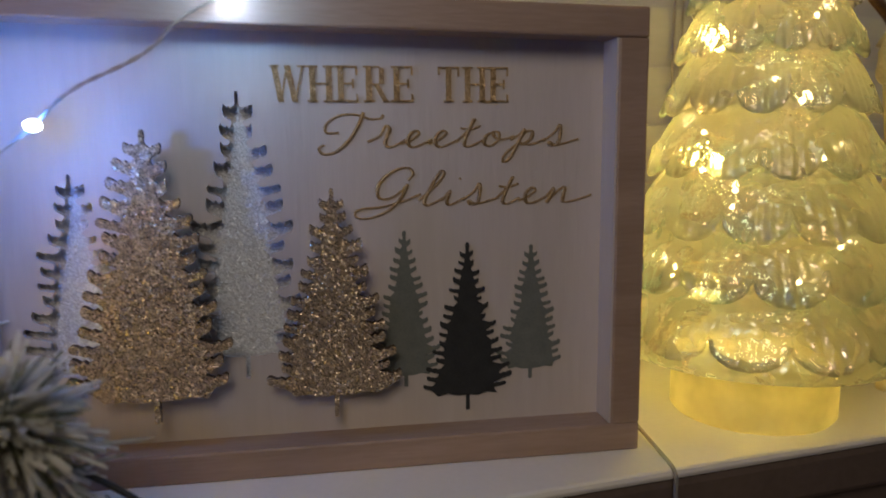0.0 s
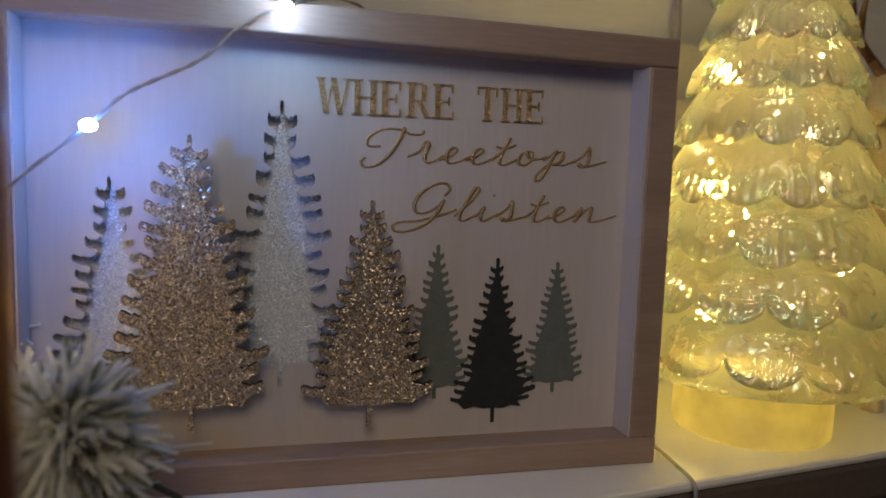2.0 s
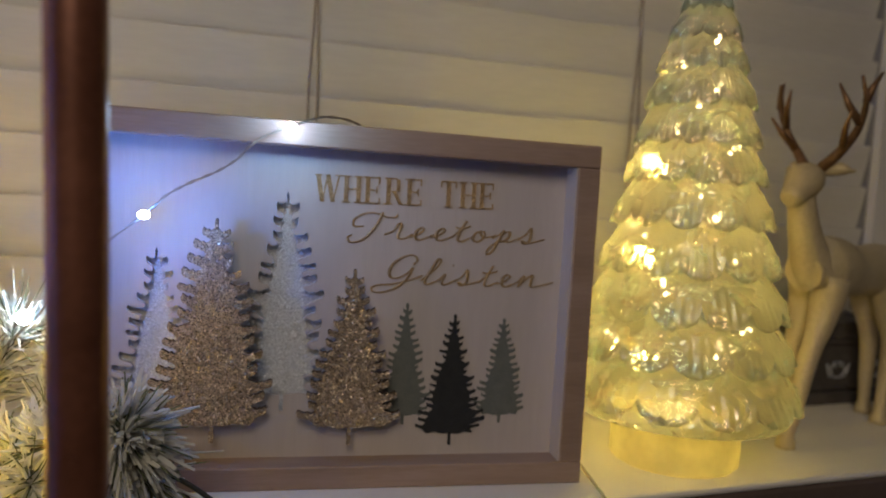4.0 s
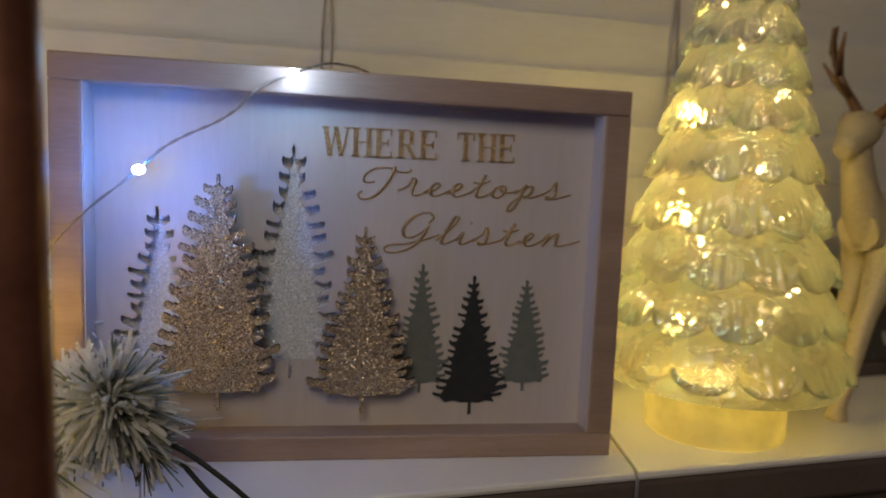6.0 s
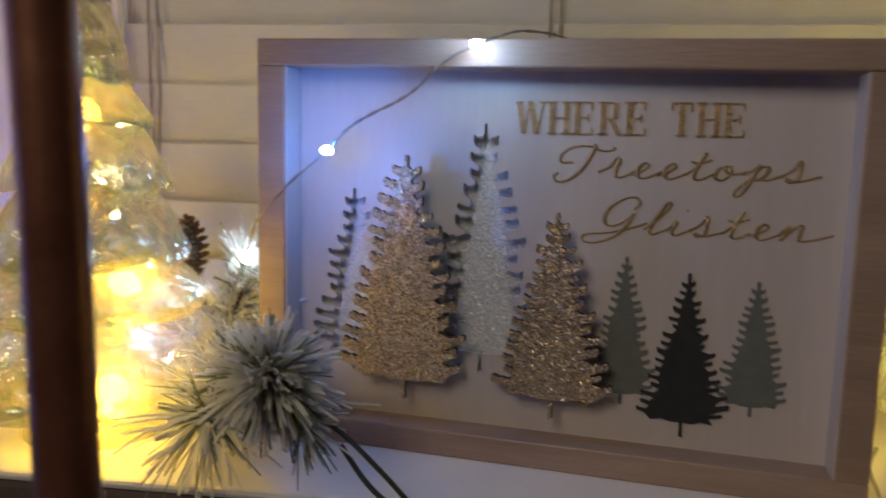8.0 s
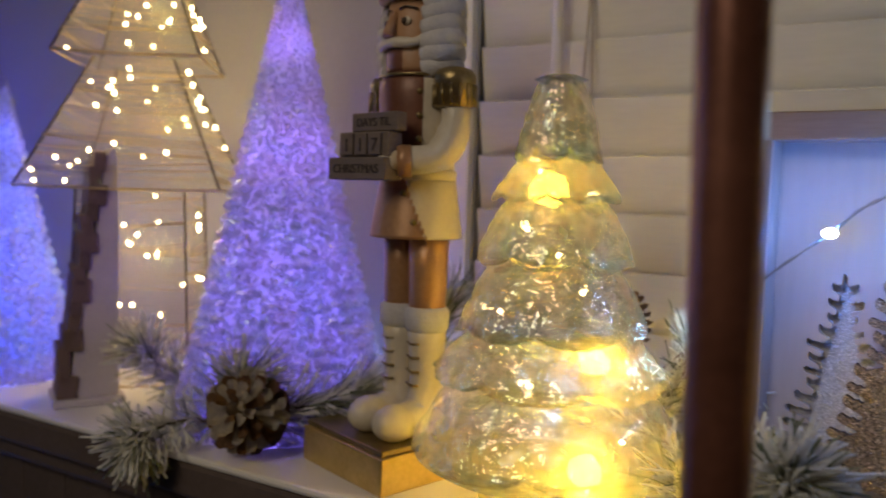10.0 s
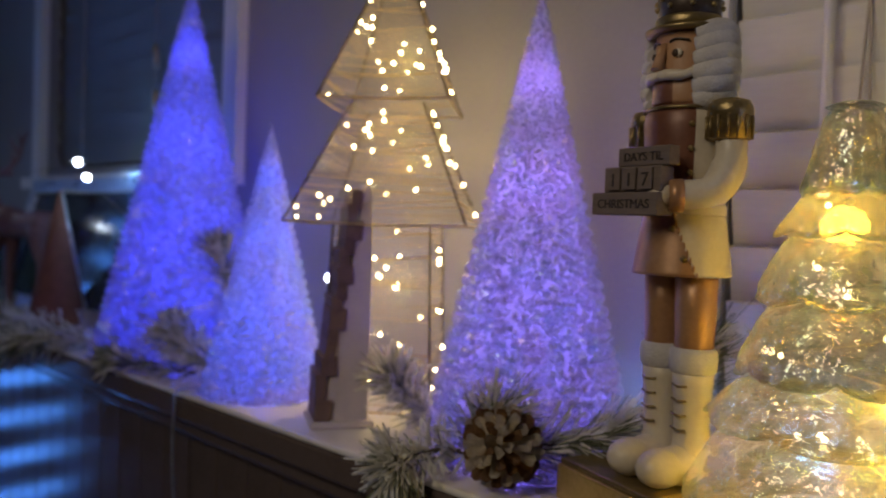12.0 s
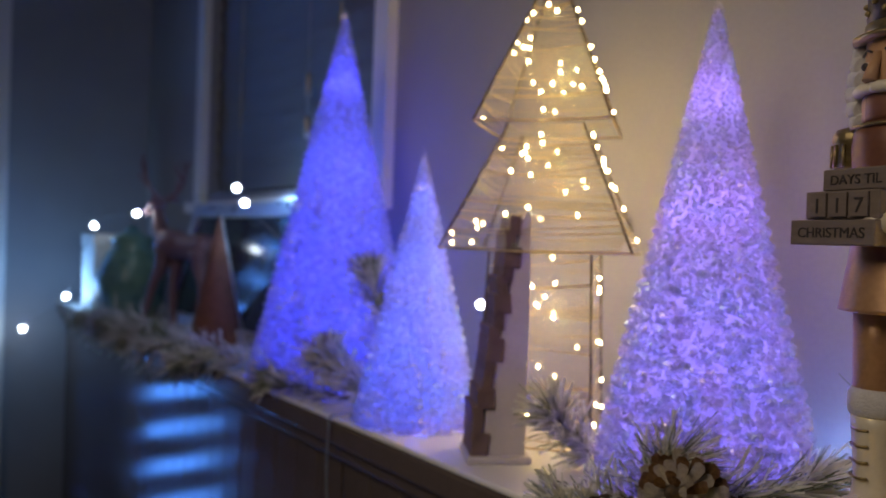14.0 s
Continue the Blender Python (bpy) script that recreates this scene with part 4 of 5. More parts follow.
    lathe(bm, [(0.0215, 0.2865), (0.0222, 0.289), (0.0222, 0.3015), (0.0214, 0.3035)], 48, (cx, 0.0), SK, (-112, -68, -68, RU))
    for s in (-1, 1):
        tube(bm, smooth_path([(cx, -0.0240, 0.3055), (cx + s * 0.008, -0.0235, 0.3050), (cx + s * 0.0160, -0.0185, 0.3045), (cx + s * 0.0205, -0.0130, 0.3075), (cx + s * 0.0208, -0.0115, 0.3115)], 4), [0.0036] * 8 + [0.0030] * 5 + [0.0020] * 4, 10, CR)
        ball(bm, (cx + s * 0.0098, -0.0188, 0.3195), 0.0042, CR, 2, (1, 0.5, 0.75))
        ball(bm, (cx + s * 0.0096, -0.0208, 0.3195), 0.0026, DA, 2, (1, 0.5, 1))
        tube(bm, smooth_path([(cx + s * 0.0045, -0.0210, 0.3275), (cx + s * 0.0095, -0.0198, 0.3292), (cx + s * 0.0165, -0.0150, 0.3275)], 3), 0.0008, 6, DA)
        for j, (zz, out) in enumerate(((0.290, 0.0235), (0.299, 0.0265), (0.308, 0.0275), (0.317, 0.0265), (0.326, 0.0245), (0.3325, 0.0225))):
            path = smooth_path([(cx + s * 0.0185, -0.0110, zz - 0.003), (cx + s * out, -0.006, zz - 0.001), (cx + s * (out + 0.002), 0.006, zz + 0.002), (cx + s * 0.020, 0.018, zz), (cx + s * 0.006, 0.024, zz - 0.002)], 4)
            tube(bm, path, [0.0040 + 0.0048 * math.sin(math.pi * min(1.0, 0.15 + 0.85 * i / (len(path) - 1))) for i in range(len(path))], 12, HA)
    lathe(bm, [(0.0235, 0.3345), (0.0285, 0.3355), (0.0288, 0.3375), (0.0235, 0.3395)], 40, (cx, 0.0), GO)
    lathe(bm, [(0.0212, 0.338), (0.0210, 0.356), (0.0218, 0.388), (0.0228, 0.396), (0.0215, 0.399), (0.004, 0.400)], 36, (cx, 0.0), DA)
    lathe(bm, [(0.0218, 0.3400), (0.0222, 0.341), (0.0222, 0.3450), (0.0214, 0.346)], 36, (cx, 0.0), GO)
    for k in range(18):
        a = k * 2 * math.pi / 18
        ball(bm, (cx + 0.0216 * math.cos(a), 0.0216 * math.sin(a), 0.352 + 0.006 * (k % 2)), 0.0022, GO, 1)
    bmesh.ops.rotate(bm, cent=(cx, 0.003, 0), matrix=Matrix.Rotation(radians(-16), 3, "Z"), verts=[v for v in bm.verts if v not in plinth])
    ob = part("nutcracker", bm, mats)
    ob.matrix_basis = pose(*place, 0, 0, turn)
    return tagged(ob, "cream and copper painted nutcracker on a gold plinth on the ledge", "nutcracker")


nutcracker((-0.250, 0.525, LEDGE), -3)


def words(text, size, material, parent, m):
    cu = bpy.data.curves.new("lettering", "FONT")
    cu.body, cu.size, cu.extrude, cu.align_x = text, size, 0.0003, "CENTER"
    tmp = new("lettering_outline", cu)
    me = bpy.data.meshes.new_from_object(tmp.evaluated_get(bpy.context.evaluated_depsgraph_get()))
    bpy.data.objects.remove(tmp)
    me.materials.clear()
    me.materials.append(M[material])
    ob = new("lettering", me)
    ob.parent, ob.matrix_basis = parent, m
    return tagged(ob, "words " + text + " in dark letters")


board = thing("countdown_board", "stepped brown wooden countdown board held by the nutcracker", "sign", (-0.249, 0.4810, LEDGE + 0.211), -12)
for name, lo, hi in (("lower_step", (-0.029, -0.004, 0.0), (0.027, 0.012, 0.0150)), ("middle_step", (-0.021, -0.001, 0.0154), (0.027, 0.012, 0.0320)), ("upper_step", (-0.012, 0.002, 0.0324), (0.031, 0.012, 0.0450))):
    bm = bmesh.new()
    box(bm, lo, hi, 0.0009)
    part(name, bm, "n_board", board)
for k, c in enumerate("117"):
    bm = bmesh.new()
    box(bm, (-0.0165 + k * 0.0135, -0.0032, 0.0166), (-0.0055 + k * 0.0135, -0.0012, 0.0308), 0.0005)
    tile = part("number_tile", bm, "n_board", board)
    words(c, 0.0125, "letter", tile, pose(-0.0110 + k * 0.0135, -0.0035, 0.0190, 90))
words("CHRISTMAS", 0.0085, "letter", board, pose(-0.0010, -0.0043, 0.0045, 90))
words("DAYS TIL", 0.0080, "letter", board, pose(0.0095, 0.0017, 0.0358, 90))


# ---- reindeer and carved box beyond the glass tree ----
def deer(place, turn, scale, flip, coat, horn, label, sitting=False):
    bm = bmesh.new()
    tube(bm, smooth_path([(0.000, 0, 0.155), (0.03, 0, 0.160), (0.075, 0, 0.155), (0.125, 0, 0.155), (0.152, 0, 0.150)], 4), [0.018] * 3 + [0.029] * 4 + [0.025] * 5 + [0.027] * 3 + [0.022, 0.010], 16, 0)
    tube(bm, smooth_path([(0.022, 0, 0.150), (0.002, 0, 0.182), (-0.010, 0, 0.212), (-0.012, 0, 0.232)], 4), [0.022, 0.020, 0.0185, 0.017, 0.0155, 0.0145, 0.0135, 0.013, 0.0125, 0.012, 0.0115, 0.011, 0.011], 16, 0)
    tube(bm, smooth_path([(0.004, 0.0, 0.238), (-0.014, -0.002, 0.238), (-0.030, -0.004, 0.226), (-0.041, -0.005, 0.220)], 3), [0.009, 0.0135, 0.0155, 0.0165, 0.0155, 0.013, 0.0115, 0.0105, 0.0095, 0.006], 14, 0)
    for s in (-1, 1):
        tube(bm, [(0.0, s * 0.010, 0.246), (0.008, s * 0.022, 0.250), (0.013, s * 0.033, 0.248)], [0.004, 0.0065, 0.001], 8, 0)
    for x0, y0, knee, hoof in ((0.028, -0.012, (-0.002, -0.014, 0.078), (-0.030, -0.016, 0.0)), (0.034, 0.014, (0.022, 0.016, 0.070), (0.020, 0.018, 0.0)), (0.130, -0.013, (0.146, -0.014, 0.080), (0.134, -0.015, 0.0)), (0.136, 0.013, (0.158, 0.014, 0.080), (0.160, 0.014, 0.0))):
        hoof = Vector(hoof)
        tube(bm, smooth_path([(x0, y0, 0.150), (x0 * 0.7 + knee[0] * 0.3, y0, 0.115), knee, (Vector(knee) * 0.4 + hoof * 0.6), hoof + Vector((0.001, 0, 0.012)), hoof], 3),
             [0.018, 0.0165, 0.015, 0.013, 0.0115, 0.0095, 0.0088, 0.0082, 0.0075, 0.0066, 0.0062, 0.006, 0.0065, 0.0078, 0.0085, 0.0085], 12, 0)
    for s in (-1, 1):
        sx = 0.010 if s > 0 else -0.004
        main = smooth_path([(sx * 0.4, s * 0.008, 0.248), (sx + 0.004, s * 0.022, 0.262), (sx + 0.006, s * 0.036, 0.282), (sx + 0.002, s * 0.044, 0.306), (sx - 0.004, s * 0.042, 0.328)], 4)
        tube(bm, main, [0.0055 - 0.0042 * i / (len(main) - 1) for i in range(len(main))], 8, 1)
        for at, tip in ((5, (-0.020, 0.016, 0.030)), (9, (-0.016, -0.012, 0.034)), (12, (0.012, 0.006, 0.026))):
            a = main[at]
            b = a + Vector((tip[0], s * tip[1], tip[2]))
            tube(bm, [a, a.lerp(b, 0.5) + Vector((-0.003, 0, 0)), b], [0.0036, 0.0028, 0.0010], 7, 1)
    tube(bm, [(0.150, 0, 0.160), (0.163, 0, 0.156), (0.168, 0, 0.146)], [0.007, 0.006, 0.002], 8, 0)
    bmesh.ops.transform(bm, matrix=Matrix.Diagonal((scale, scale * flip, scale, 1)), verts=bm.verts)
    ob = part("reindeer_statue", bm, (coat, horn))
    ob.matrix_basis = pose(*place, 0, 0, turn)
    return tagged(ob, label, "statue")


deer((0.596, 0.545, LEDGE), 14, 1.0, 1, "deer", "antler", "cream glittered reindeer statue with copper antlers on the ledge")
bx = thing("carved_box", "dark grey carved wooden box with moulded edges behind the reindeer", "box", (0.80, 0.655, LEDGE))
for name, z0, z1, g in (("plinth", 0.0, 0.014, 0.0), ("body", 0.0142, 0.066, 0.006), ("band", 0.0662, 0.074, 0.002), ("lid", 0.0742, 0.092, 0.0)):
    bm = bmesh.new()
    box(bm, (-0.15 + g, -0.028 + g, z0), (0.15 - g, 0.028 - g, z1), 0.002)
    part(name, bm, "box", bx)
for k in range(5):
    bm = bmesh.new()
    for s in (-1, 1):
        pts = [(-0.105 + k * 0.052 + s * (0.004 + 0.0022 * a) * math.cos(a * 1.1), -0.0225, 0.040 + (0.003 + 0.002 * a) * math.sin(a * 1.1)) for a in range(7)]
        tube(bm, smooth_path(pts, 3), 0.0014, 6)
    part("scroll_carving", bm, "silver", bx)


# ---- frosted pine, cones ----
def needle_mesh(name, roots, dirs, lengths, width, material, parent, rng, label=""):
    """Thin bent needles, three-sided, all in one mesh."""
    n = len(roots)
    d = np.array(dirs, float)
    d /= np.linalg.norm(d, axis=1)[:, None]
    side = np.cross(d, rng.normal(size=(n, 3)))
    side /= np.linalg.norm(side, axis=1)[:, None]
    up = np.cross(d, side)
    r, L = np.array(roots, float), np.array(lengths, float)[:, None]
    bend = rng.normal(size=(n, 3)) * 0.10 * L + np.array([0, 0, -0.10]) * L
    rows = []
    for t, w in ((0, 0.8), (0.5, 1.0), (1.0, 0.72)):
        c = r + d * L * t + bend * t * t
        for a in (0, 2.0944, 4.18879):
            rows.append(c + (side * math.cos(a) + up * math.sin(a)) * width * w)
    v = np.stack(rows, 1).reshape(-1, 3)
    base = np.arange(n)[:, None] * 9
    f = []
    for j in (0, 3):
        for k in range(3):
            f.append(np.concatenate([base + j + k, base + j + (k + 1) % 3, base + j + 3 + (k + 1) % 3, base + j + 3 + k], 1))
    f.append(np.concatenate([base + 8, base + 7, base + 6], 1).repeat(1, 0))
    faces = [tuple(int(i) for i in row) for block in f for row in block]
    return mesh_part(name, v, faces, material, parent, label, kind="stuff")


def pine_sprig(points, count, length, frost, seed, label, spread=0.9, width=0.00062, stem=0.0022, tip_burst=0.35, clump=True):
    e = thing("pine_sprig", label, "pine sprig", group="frosted pine garland")
    rng = np.random.default_rng(seed)
    path = smooth_path(points, 8)
    bm = bmesh.new()
    tube(bm, path, [stem * (1 - 0.6 * i / len(path)) for i in range(len(path))], 7)
    part("stem", bm, "bark", e)
    P = np.array([tuple(q) for q in path])
    sets = {"needle": ([], [], []), "frost": ([], [], [])}
    for k in range(count):
        t = rng.random() ** 0.8 if rng.random() > tip_burst else 0.93 + 0.07 * rng.random()
        i = min(len(P) - 2, int(t * (len(P) - 1)))
        d = P[i + 1] - P[i]
        d /= np.linalg.norm(d) + 1e-9
        s = rng.normal(size=3)
        s -= d * s.dot(d)
        s /= np.linalg.norm(s) + 1e-9
        lean = spread * (0.25 + 0.95 * rng.random())
        v = d * math.cos(lean) + s * math.sin(lean)
        which = "frost" if rng.random() < frost else "needle"
        roots, dirs, lens = sets[which]
        root = P[i] + (P[i + 1] - P[i]) * rng.random()
        l = length * (0.6 + 0.5 * rng.random())
        # the ledge stops needles that point down into it
        if root[1] > EDGE + 0.002 and root[2] + v[2] * l < LEDGE + 0.002:
            v[2] = (LEDGE + 0.003 - root[2]) / l + 0.12
        v = v + rng.normal(size=3) * 0.16
        root = root + v * l * 0.22 * rng.random()
        if root[1] > EDGE + 0.002 and root[2] + v[2] * l < LEDGE + 0.002:
            v[2] = (LEDGE + 0.003 - root[2]) / l + 0.12
        roots.append(root)
        dirs.append(v)
        lens.append(l)
    if sets["needle"][0]:
        needle_mesh("needles", *sets["needle"], width * 0.8, "needle", e, rng)
    if sets["frost"][0]:
        roots, dirs, lens = (list(q) for q in sets["frost"])
        for k in range(0, len(roots), 3):
            tip = roots[k] + dirs[k] / np.linalg.norm(dirs[k]) * lens[k] * 0.55
            roots.append(tip)
            dirs.append(dirs[k] + rng.normal(size=3) * 0.2)
            lens.append(lens[k] * 0.4)
        n = len(sets["frost"][0])
        needle_mesh("frosted_needles", roots[:n], dirs[:n], lens[:n], width * 1.35, "frost", e, rng, "needles coated with white flock")
        needle_mesh("flock_clump", roots[n:], dirs[n:], lens[n:], width * 1.8, "frost", e, rng, "thick clumps of white flock")
    return e


def pine_cone(place, size, direction, scales, frost, seed, label, open_out=1.0):
    e = thing("pine_cone", label, "pine cone", group="pine cones")
    e.matrix_basis = look(place, Vector(place) - Vector(direction)) @ pose(0, 0, 0)
    rng = random.Random(seed)
    bm = bmesh.new()
    lathe(bm, [(size * 0.10, -size * 0.75), (size * 0.18, -size * 0.5), (size * 0.22, 0), (size * 0.12, size * 0.55), (size * 0.02, size * 0.8)], 12)
    part("core", bm, "bark", e)
    for k in range(scales):
        t = k / scales
        a = k * 2.39996
        z = size * (-0.72 + 1.45 * t)
        r = size * (0.48 * math.sin(math.pi * (0.16 + 0.80 * t)) ** 0.8 + 0.06) * (0.92 + 0.16 * rng.random()) * open_out
        w = size * (0.15 if scales < 60 else 0.115) * (1.1 - 0.5 * t)
        bm = bmesh.new()
        prof = [(size * 0.10, 0.0, 0.35), (r * 0.55, size * 0.02, 0.75), (r * 0.9, size * 0.085, 1.0), (r, size * 0.13, 0.55)]
        rows = []
        for rr, dz, ww in prof:
            for s in (-1, 0, 1):
                rows.append(bm.verts.new((rr, s * w * ww, z + dz - abs(s) * 0.02 * size)))
        for i in range(3):
            for j in range(2):
                f = bm.faces.new((rows[i * 3 + j], rows[i * 3 + j + 1], rows[i * 3 + j + 4], rows[i * 3 + j + 3]))
        bmesh.ops.solidify(bm, geom=bm.faces[:], thickness=size * 0.03)
        bmesh.ops.rotate(bm, cent=(0, 0, 0), matrix=Matrix.Rotation(a, 3, "Z"), verts=bm.verts)
        part("scale", bm, "cone_tip" if rng.random() < frost else "cone", e)
    return e


# big frosted sprig beside the sign, its wire loop hanging at the ledge edge
pine_sprig([(-0.055, 0.545, 1.026), (-0.022, 0.505, 1.046), (0.008, 0.464, 1.064), (0.029, 0.436, 1.074)], 900, 0.032, 0.72, 11, "bushy frosted pine sprig lit yellow at its back, beside the sign", 1.3, 0.00085, 0.003, 0.25)
pine_sprig([(-0.045, 0.540, 1.022), (-0.025, 0.500, 1.036), (-0.020, 0.465, 1.038)], 190, 0.042, 0.75, 12, "drooping pine needles under the frosted sprig", 1.0, 0.00062)
pine_sprig([(0.012, 0.462, 1.062), (0.030, 0.450, 1.052), (0.042, 0.447, 1.044)], 90, 0.026, 0.6, 13, "short frosted sprig tip above the wire loop", 0.8, 0.00062)
loop = thing("wire_loop", "dark green twisted wire loop at the end of the sprig", "wire")
bm = bmesh.new()
tube(bm, smooth_path([(0.030, 0.468, 1.050), (0.060, 0.456, 1.038), (0.082, 0.450, 1.022), (0.099, 0.447, 1.006), (0.100, 0.447, 1.0025), (0.090, 0.449, 1.0025), (0.076, 0.452, 1.012), (0.060, 0.456, 1.031)], 7), 0.0015, 8)
part("wire", bm, "dark_wire", loop)
stick = thing("frosted_twig", "thin frosted twig poking out of the sprig", "twig")
bm = bmesh.new()
tube(bm, [(0.030, 0.452, 1.058), (0.052, 0.452, 1.056), (0.082, 0.455, 1.055)], [0.0012, 0.0010, 0.0005], 6)
part("stem", bm, "frost", stick)
pine_sprig([(-0.085, 0.625, 1.015), (-0.070, 0.615, 1.055), (-0.050, 0.605, 1.095)], 340, 0.040, 0.75, 14, "frosted pine sprig with a cold light between tree and sign", 0.85)
pine_sprig([(-0.060, 0.60, 1.01), (-0.03, 0.59, 1.04), (-0.015, 0.585, 1.09)], 280, 0.038, 0.75, 15, "frosted pine sprig behind the sign's edge", 0.9)
pine_cone((-0.094, 0.600, 1.112), 0.034, (0.15, -0.25, 1), 84, 0.05, 1, "slim brown pine cone standing in the pine", 0.80)
# round the nutcracker and crystal tree
pine_cone((-0.345, 0.478, 1.036), 0.050, (0.35, -0.9, 0.35), 80, 0.5, 2, "open frosted pine cone at the ledge edge", 1.15)
pine_sprig([(-0.375, 0.500, 1.010), (-0.340, 0.515, 1.028), (-0.315, 0.53, 1.036), (-0.298, 0.545, 1.040)], 460, 0.046, 0.6, 16, "frosted pine sprig beside the nutcracker plinth", 0.75)
pine_sprig([(-0.385, 0.500, 1.010), (-0.385, 0.498, 1.032), (-0.372, 0.498, 1.046)], 300, 0.044, 0.40, 17, "dark upright pine needles before the crystal tree", 0.8)
pine_sprig([(-0.388, 0.505, 1.012), (-0.402, 0.478, 1.020), (-0.414, 0.455, 1.018), (-0.420, 0.441, 1.011)], 620, 0.029, 0.80, 18, "white-flocked pine tip hanging over the ledge edge", 1.45, 0.00085, 0.0022, 0.72)
pine_sprig([(-0.30, 0.62, 1.008), (-0.275, 0.625, 1.05), (-0.262, 0.625, 1.10)], 240, 0.050, 0.30, 19, "dark pine sprig behind the nutcracker", 0.7)
pine_sprig([(-0.215, 0.64, 1.008), (-0.205, 0.64, 1.06), (-0.20, 0.64, 1.10)], 220, 0.045, 0.4, 20, "pine sprig behind the glass tree", 0.7)
pine_sprig([(-0.498, 0.575, 1.008), (-0.503, 0.555, 1.02), (-0.511, 0.538, 1.038), (-0.515, 0.525, 1.052)], 300, 0.036, 0.8, 21, "white-flocked sprig in front of the wire tree", 0.9, 0.0008)
# towards the far window
pine_sprig([(-0.80, 0.63, 1.01), (-0.86, 0.60, 1.05), (-0.90, 0.585, 1.10), (-0.92, 0.575, 1.15)], 420, 0.045, 0.25, 22, "dark green pine sprig standing between crystal trees", 0.7, 0.0008)
pine_sprig([(-0.77, 0.53, 1.012), (-0.83, 0.50, 1.03), (-0.86, 0.485, 1.055)], 340, 0.040, 0.75, 23, "white-flocked sprig beside the small crystal tree", 0.9, 0.001)
pine_cone((-0.880, 0.490, 1.072), 0.026, (0.5, -0.7, 0.5), 34, 0.35, 3, "reddish pine cone with frosted scales", 1.1)
pine_sprig([(-0.84, 0.50, 1.01), (-0.92, 0.47, 1.012), (-0.98, 0.455, 1.014)], 300, 0.034, 0.2, 24, "dark pine sprig lying along the ledge edge", 0.8, 0.0009)
for k in range(5):
    x = -1.06 - k * 0.17
    pine_sprig([(x, 0.49, 1.012), (x - 0.07, 0.465, 1.020), (x - 0.13, 0.445, 1.016), (x - 0.18, 0.430, 1.004)], 300, 0.048, 0.5, 30 + k, "frosted pine garland trailing along the far ledge edge", 0.85, 0.0011)

# ---- narrow bark-roofed house ----
house = thing("bark_house", "narrow plaster house with a stepped dark bark roof front", "ornament", (-0.560, 0.512, LEDGE), -30)
prof = [(-0.030, 0.0), (0.015, 0.0), (0.0145, 0.150), (0.013, 0.228), (0.010, 0.238), (0.005, 0.228), (-0.003, 0.170), (-0.013, 0.110), (-0.023, 0.050)]
bm = bmesh.new()
sides = [[bm.verts.new((x, y, z)) for y, z in prof] for x in (-0.045, 0.0)]
for k in range(len(prof)):
    j = (k + 1) % len(prof)
    bm.faces.new((sides[0][k], sides[0][j], sides[1][j], sides[1][k]))
bm.faces.new(sides[0])
bm.faces.new(sides[1])
part("wall", bm, "lilac", house)
rng = random.Random(8)
for k in range(15):
    t = k / 15
    z = 0.008 + 0.222 * t
    y = -0.033 + 0.035 * t ** 1.1 - 0.003 * rng.random()
    bm = bmesh.new()
    box(bm, (-0.048, y - 0.004, z - 0.002), (0.003, y + 0.0065 + 0.006 * (k % 3 == 0), z + 0.0150 + 0.006 * rng.random()), 0.0015, 0, Matrix.Translation((0, y, z)) @ Matrix.Rotation(radians(rng.uniform(-9, 9)), 4, "X") @ Matrix.Translation((0, -y, -z)))
    part("shingle", bm, "shingle", house)
bm = bmesh.new()
box(bm, (-0.052, -0.041, 0.0), (0.008, 0.020, 0.007), 0.002)
part("base", bm, "lilac", house)

# ---- things before the far window ----
pic = thing("leaning_picture", "dark glazed picture in a grey-blue frame leaning on the wall", "picture", (-1.56, 0.585, LEDGE))
pic.matrix_basis = pose(-1.56, 0.585, LEDGE, -15, 0, 0)
for lo, hi in (((-0.29, -0.01, 0.0), (0.29, 0.01, 0.028)), ((-0.29, -0.01, 0.250), (0.29, 0.01, 0.278)), ((-0.29, -0.01, 0.0282), (-0.262, 0.01, 0.2498)), ((0.262, -0.01, 0.0282), (0.29, 0.01, 0.2498))):
    bm = bmesh.new()
    box(bm, lo, hi, 0.002)
    part("frame_bar", bm, "silver", pic)
part("glass", boxes(((-0.262, 0.0, 0.028), (0.262, 0.004, 0.250))), "slate_glass", pic)
fc = thing("felt_cone", "rust brown felt cone tree with a silver edge", "decorative tree", (-1.44, 0.555, LEDGE))
bm = bmesh.new()
lathe(bm, [(0.050, 0.0), (0.051, 0.004), (0.026, 0.12), (0.002, 0.240)], 28)
part("cone", bm, "brown_cone", fc)
bm = bmesh.new()
tube(bm, [(0.030, 0.042, 0.004), (0.016, 0.022, 0.12), (0.001, 0.002, 0.242)], 0.003, 8)
part("edging", bm, "silver", fc)
deer((-1.77, 0.545, LEDGE), 20, 1.12, 1, "pink", "pink", "dusky pink reindeer statue near the far window")
pot = thing("glazed_jar", "teal glazed jar in shadow at the far end of the ledge", "jar", (-1.98, 0.54, LEDGE))
bm = bmesh.new()
lathe(bm, [(0.05, 0.0), (0.075, 0.03), (0.082, 0.09), (0.060, 0.15), (0.045, 0.165), (0.052, 0.18), (0.048, 0.18)], 32)
part("body", bm, "teal", pot)
bm = bmesh.new()
lathe(bm, [(0.055, 0.1805), (0.055, 0.188), (0.020, 0.20), (0.012, 0.215), (0.004, 0.22)], 24)
part("lid", bm, "teal", pot)
card = thing("white_box", "pale box standing at the far end of the ledge", "box", (-2.17, 0.53, LEDGE))
bm = bmesh.new()
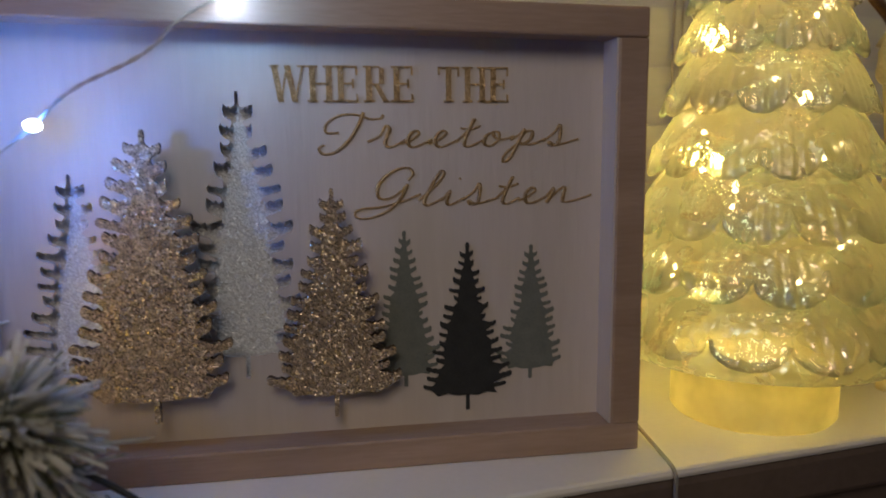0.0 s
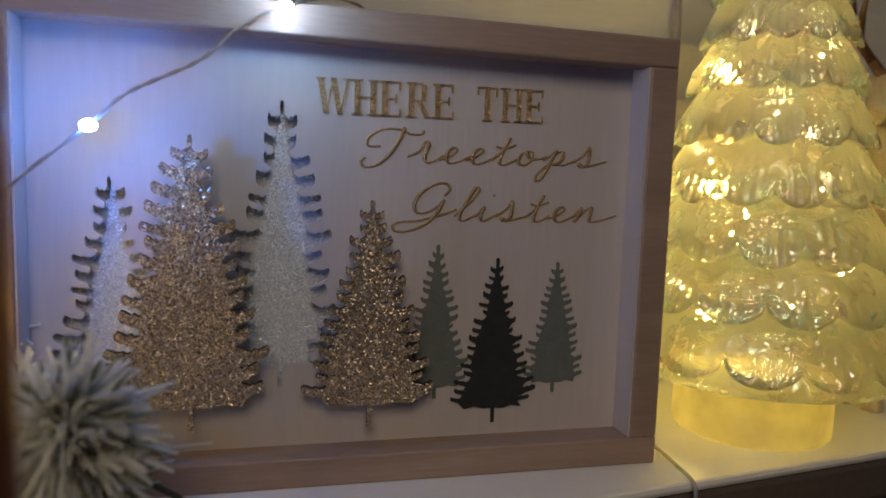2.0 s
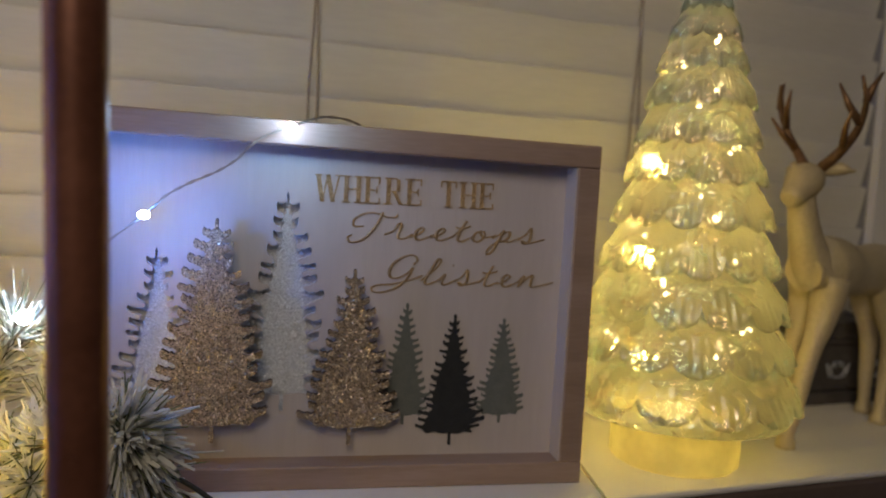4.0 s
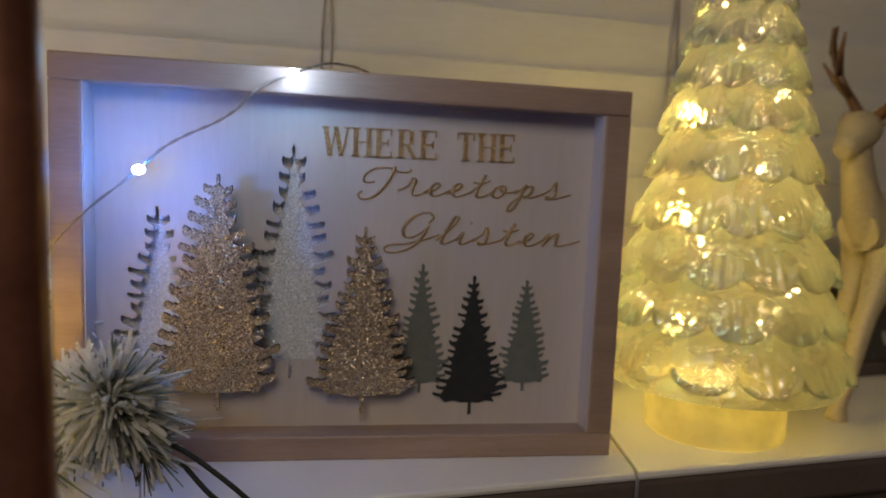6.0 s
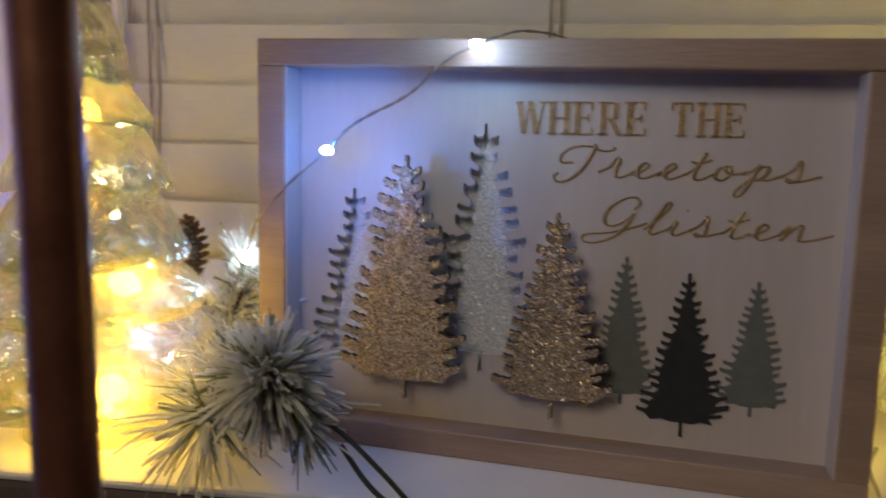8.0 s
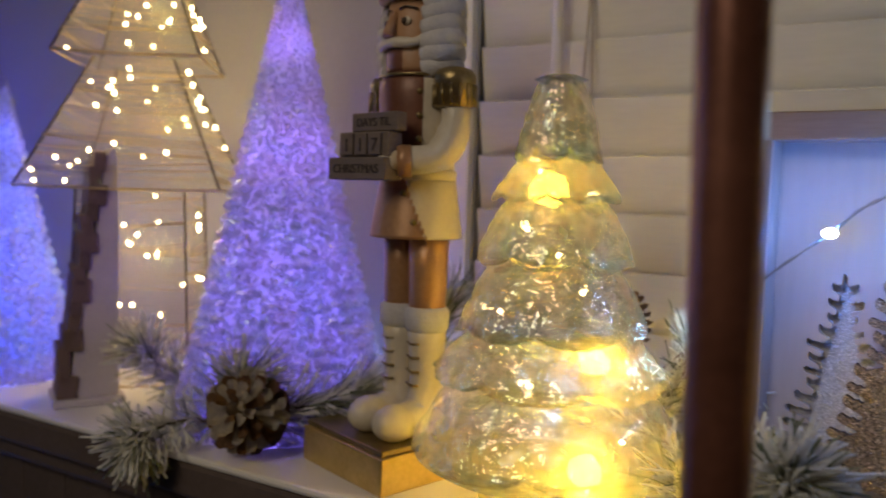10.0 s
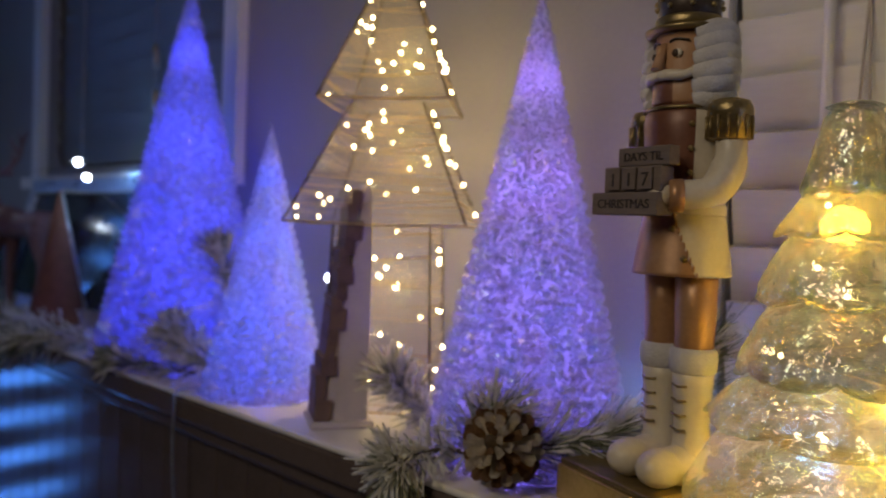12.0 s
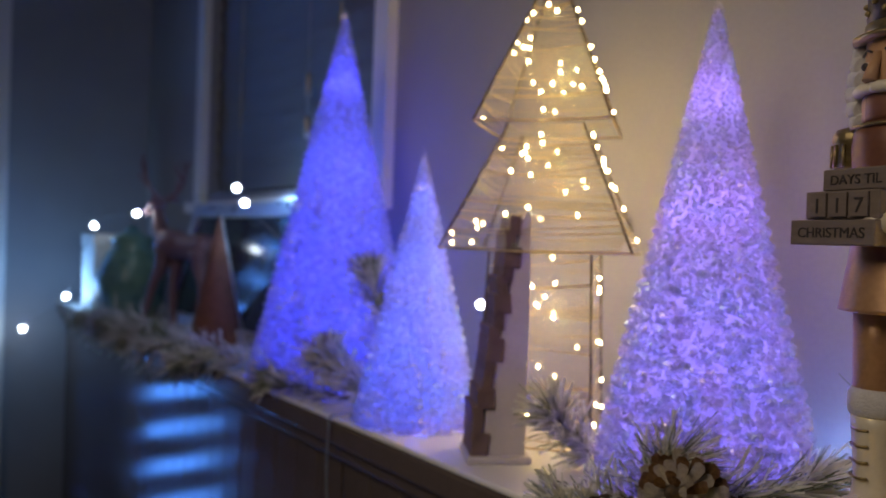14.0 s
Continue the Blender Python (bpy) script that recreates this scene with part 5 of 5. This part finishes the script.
box(bm, (-0.07, -0.05, 0), (0.07, 0.05, 0.165), 0.003)
part("body", bm, "white_paint", card)
bm = bmesh.new()
box(bm, (-0.073, -0.053, 0.1655), (0.073, 0.053, 0.195), 0.003)
part("lid", bm, "white_paint", card)

# ---- cold lights along the garland ----
garland = thing("garland_lights", "cold white lights on thin wire running through the pine garland", "string lights")
beads = [(-0.042, 0.583, 1.112), (-0.745, 0.625, 1.130), (-1.335, 0.560, 1.262), (-1.375, 0.560, 1.290), (-1.80, 0.50, 1.245), (-2.02, 0.46, 1.215), (-2.20, 0.435, 1.03), (-2.36, 0.36, 0.93)]
for q in beads:
    bm = bmesh.new()
    far = q[0] < -1
    ball(bm, q, 0.0062 if far else 0.0052, 0, 2)
    part("led", bm, "led", garland, "glowing cold white bead")
bm = bmesh.new()
way = [(-0.070, 0.600, 1.085)] + beads[:1] + [(-0.14, 0.645, 1.015), (-0.28, 0.655, 1.008), (-0.50, 0.66, 1.006), (-0.72, 0.64, 1.05)] + beads[1:2] + [(-0.90, 0.655, 1.02), (-1.15, 0.66, 1.10)] + beads[2:]
tube(bm, smooth_path(way, 6), 0.0006, 5)
part("wire", bm, "wire", garland)
lamp("led_and_fill_light", "POINT", (-0.042, 0.560, 1.122), 0.035, (0.15, 0.50, 1.0), 0.006)
# two added blue fills behind the decorations, with no bead on the wire
lamp("led_and_fill_light", "POINT", (-0.17, 0.655, 1.02), 0.06, (0.15, 0.40, 1.0), 0.006)
lamp("led_and_fill_light", "POINT", (-0.33, 0.660, 1.03), 0.10, (0.25, 0.42, 1.0), 0.006)
lamp("led_and_fill_light", "POINT", (-0.745, 0.612, 1.135), 0.05, (0.2, 0.6, 1.0), 0.006)
# boosted and set off their beads as blue fill for far sill and wall
lamp("led_and_fill_light", "POINT", (-1.34, 0.645, 1.30), 0.45, (0.2, 0.5, 1.0), 0.006)
lamp("led_and_fill_light", "POINT", (-2.20, 0.40, 1.06), 0.9, (0.2, 0.5, 1.0), 0.006)

# ---- clear cable over the ledge edge ----
cable = thing("clear_cable", "clear thin cable hanging over the ledge edge beside the sign", "cable")
bm = bmesh.new()
tube(bm, smooth_path([(0.384, 0.580, 1.004), (0.368, 0.550, 1.0032), (0.357, 0.510, 1.0030), (0.348, 0.475, 1.0030), (0.344, 0.4548, 1.000), (0.343, 0.4520, 0.985), (0.343, 0.452, 0.90), (0.346, 0.455, 0.70)], 6), 0.0012, 8)
part("cord", bm, "clear_cable", cable)
cable2 = thing("clear_cable", "clear thin cable hanging down the boarded front", "cable")
bm = bmesh.new()
tube(bm, smooth_path([(-0.80, 0.48, 1.003), (-0.80, 0.4545, 1.0015), (-0.80, 0.4515, 0.985), (-0.803, 0.452, 0.93), (-0.798, 0.455, 0.80), (-0.80, 0.46, 0.55)], 6), 0.0015, 8)
part("cord", bm, "clear_cable", cable2)

# ---- boards on the front under the ledge ----
front = bpy.data.objects["ledge_front_wall"]
me = None
for k in range(44):
    x = -2.40 + k * 0.062
    if me is None:
        bm = bmesh.new()
        box(bm, (-0.0306, EDGE + 0.0245, 0.10), (0.0306, EDGE + 0.0297, LEDGE - 0.0555), 0.0016)
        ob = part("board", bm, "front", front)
        me = ob.data
        ob.location.x = x
    else:
        ob = new("board", me)
        ob.parent, ob.location.x = front, x
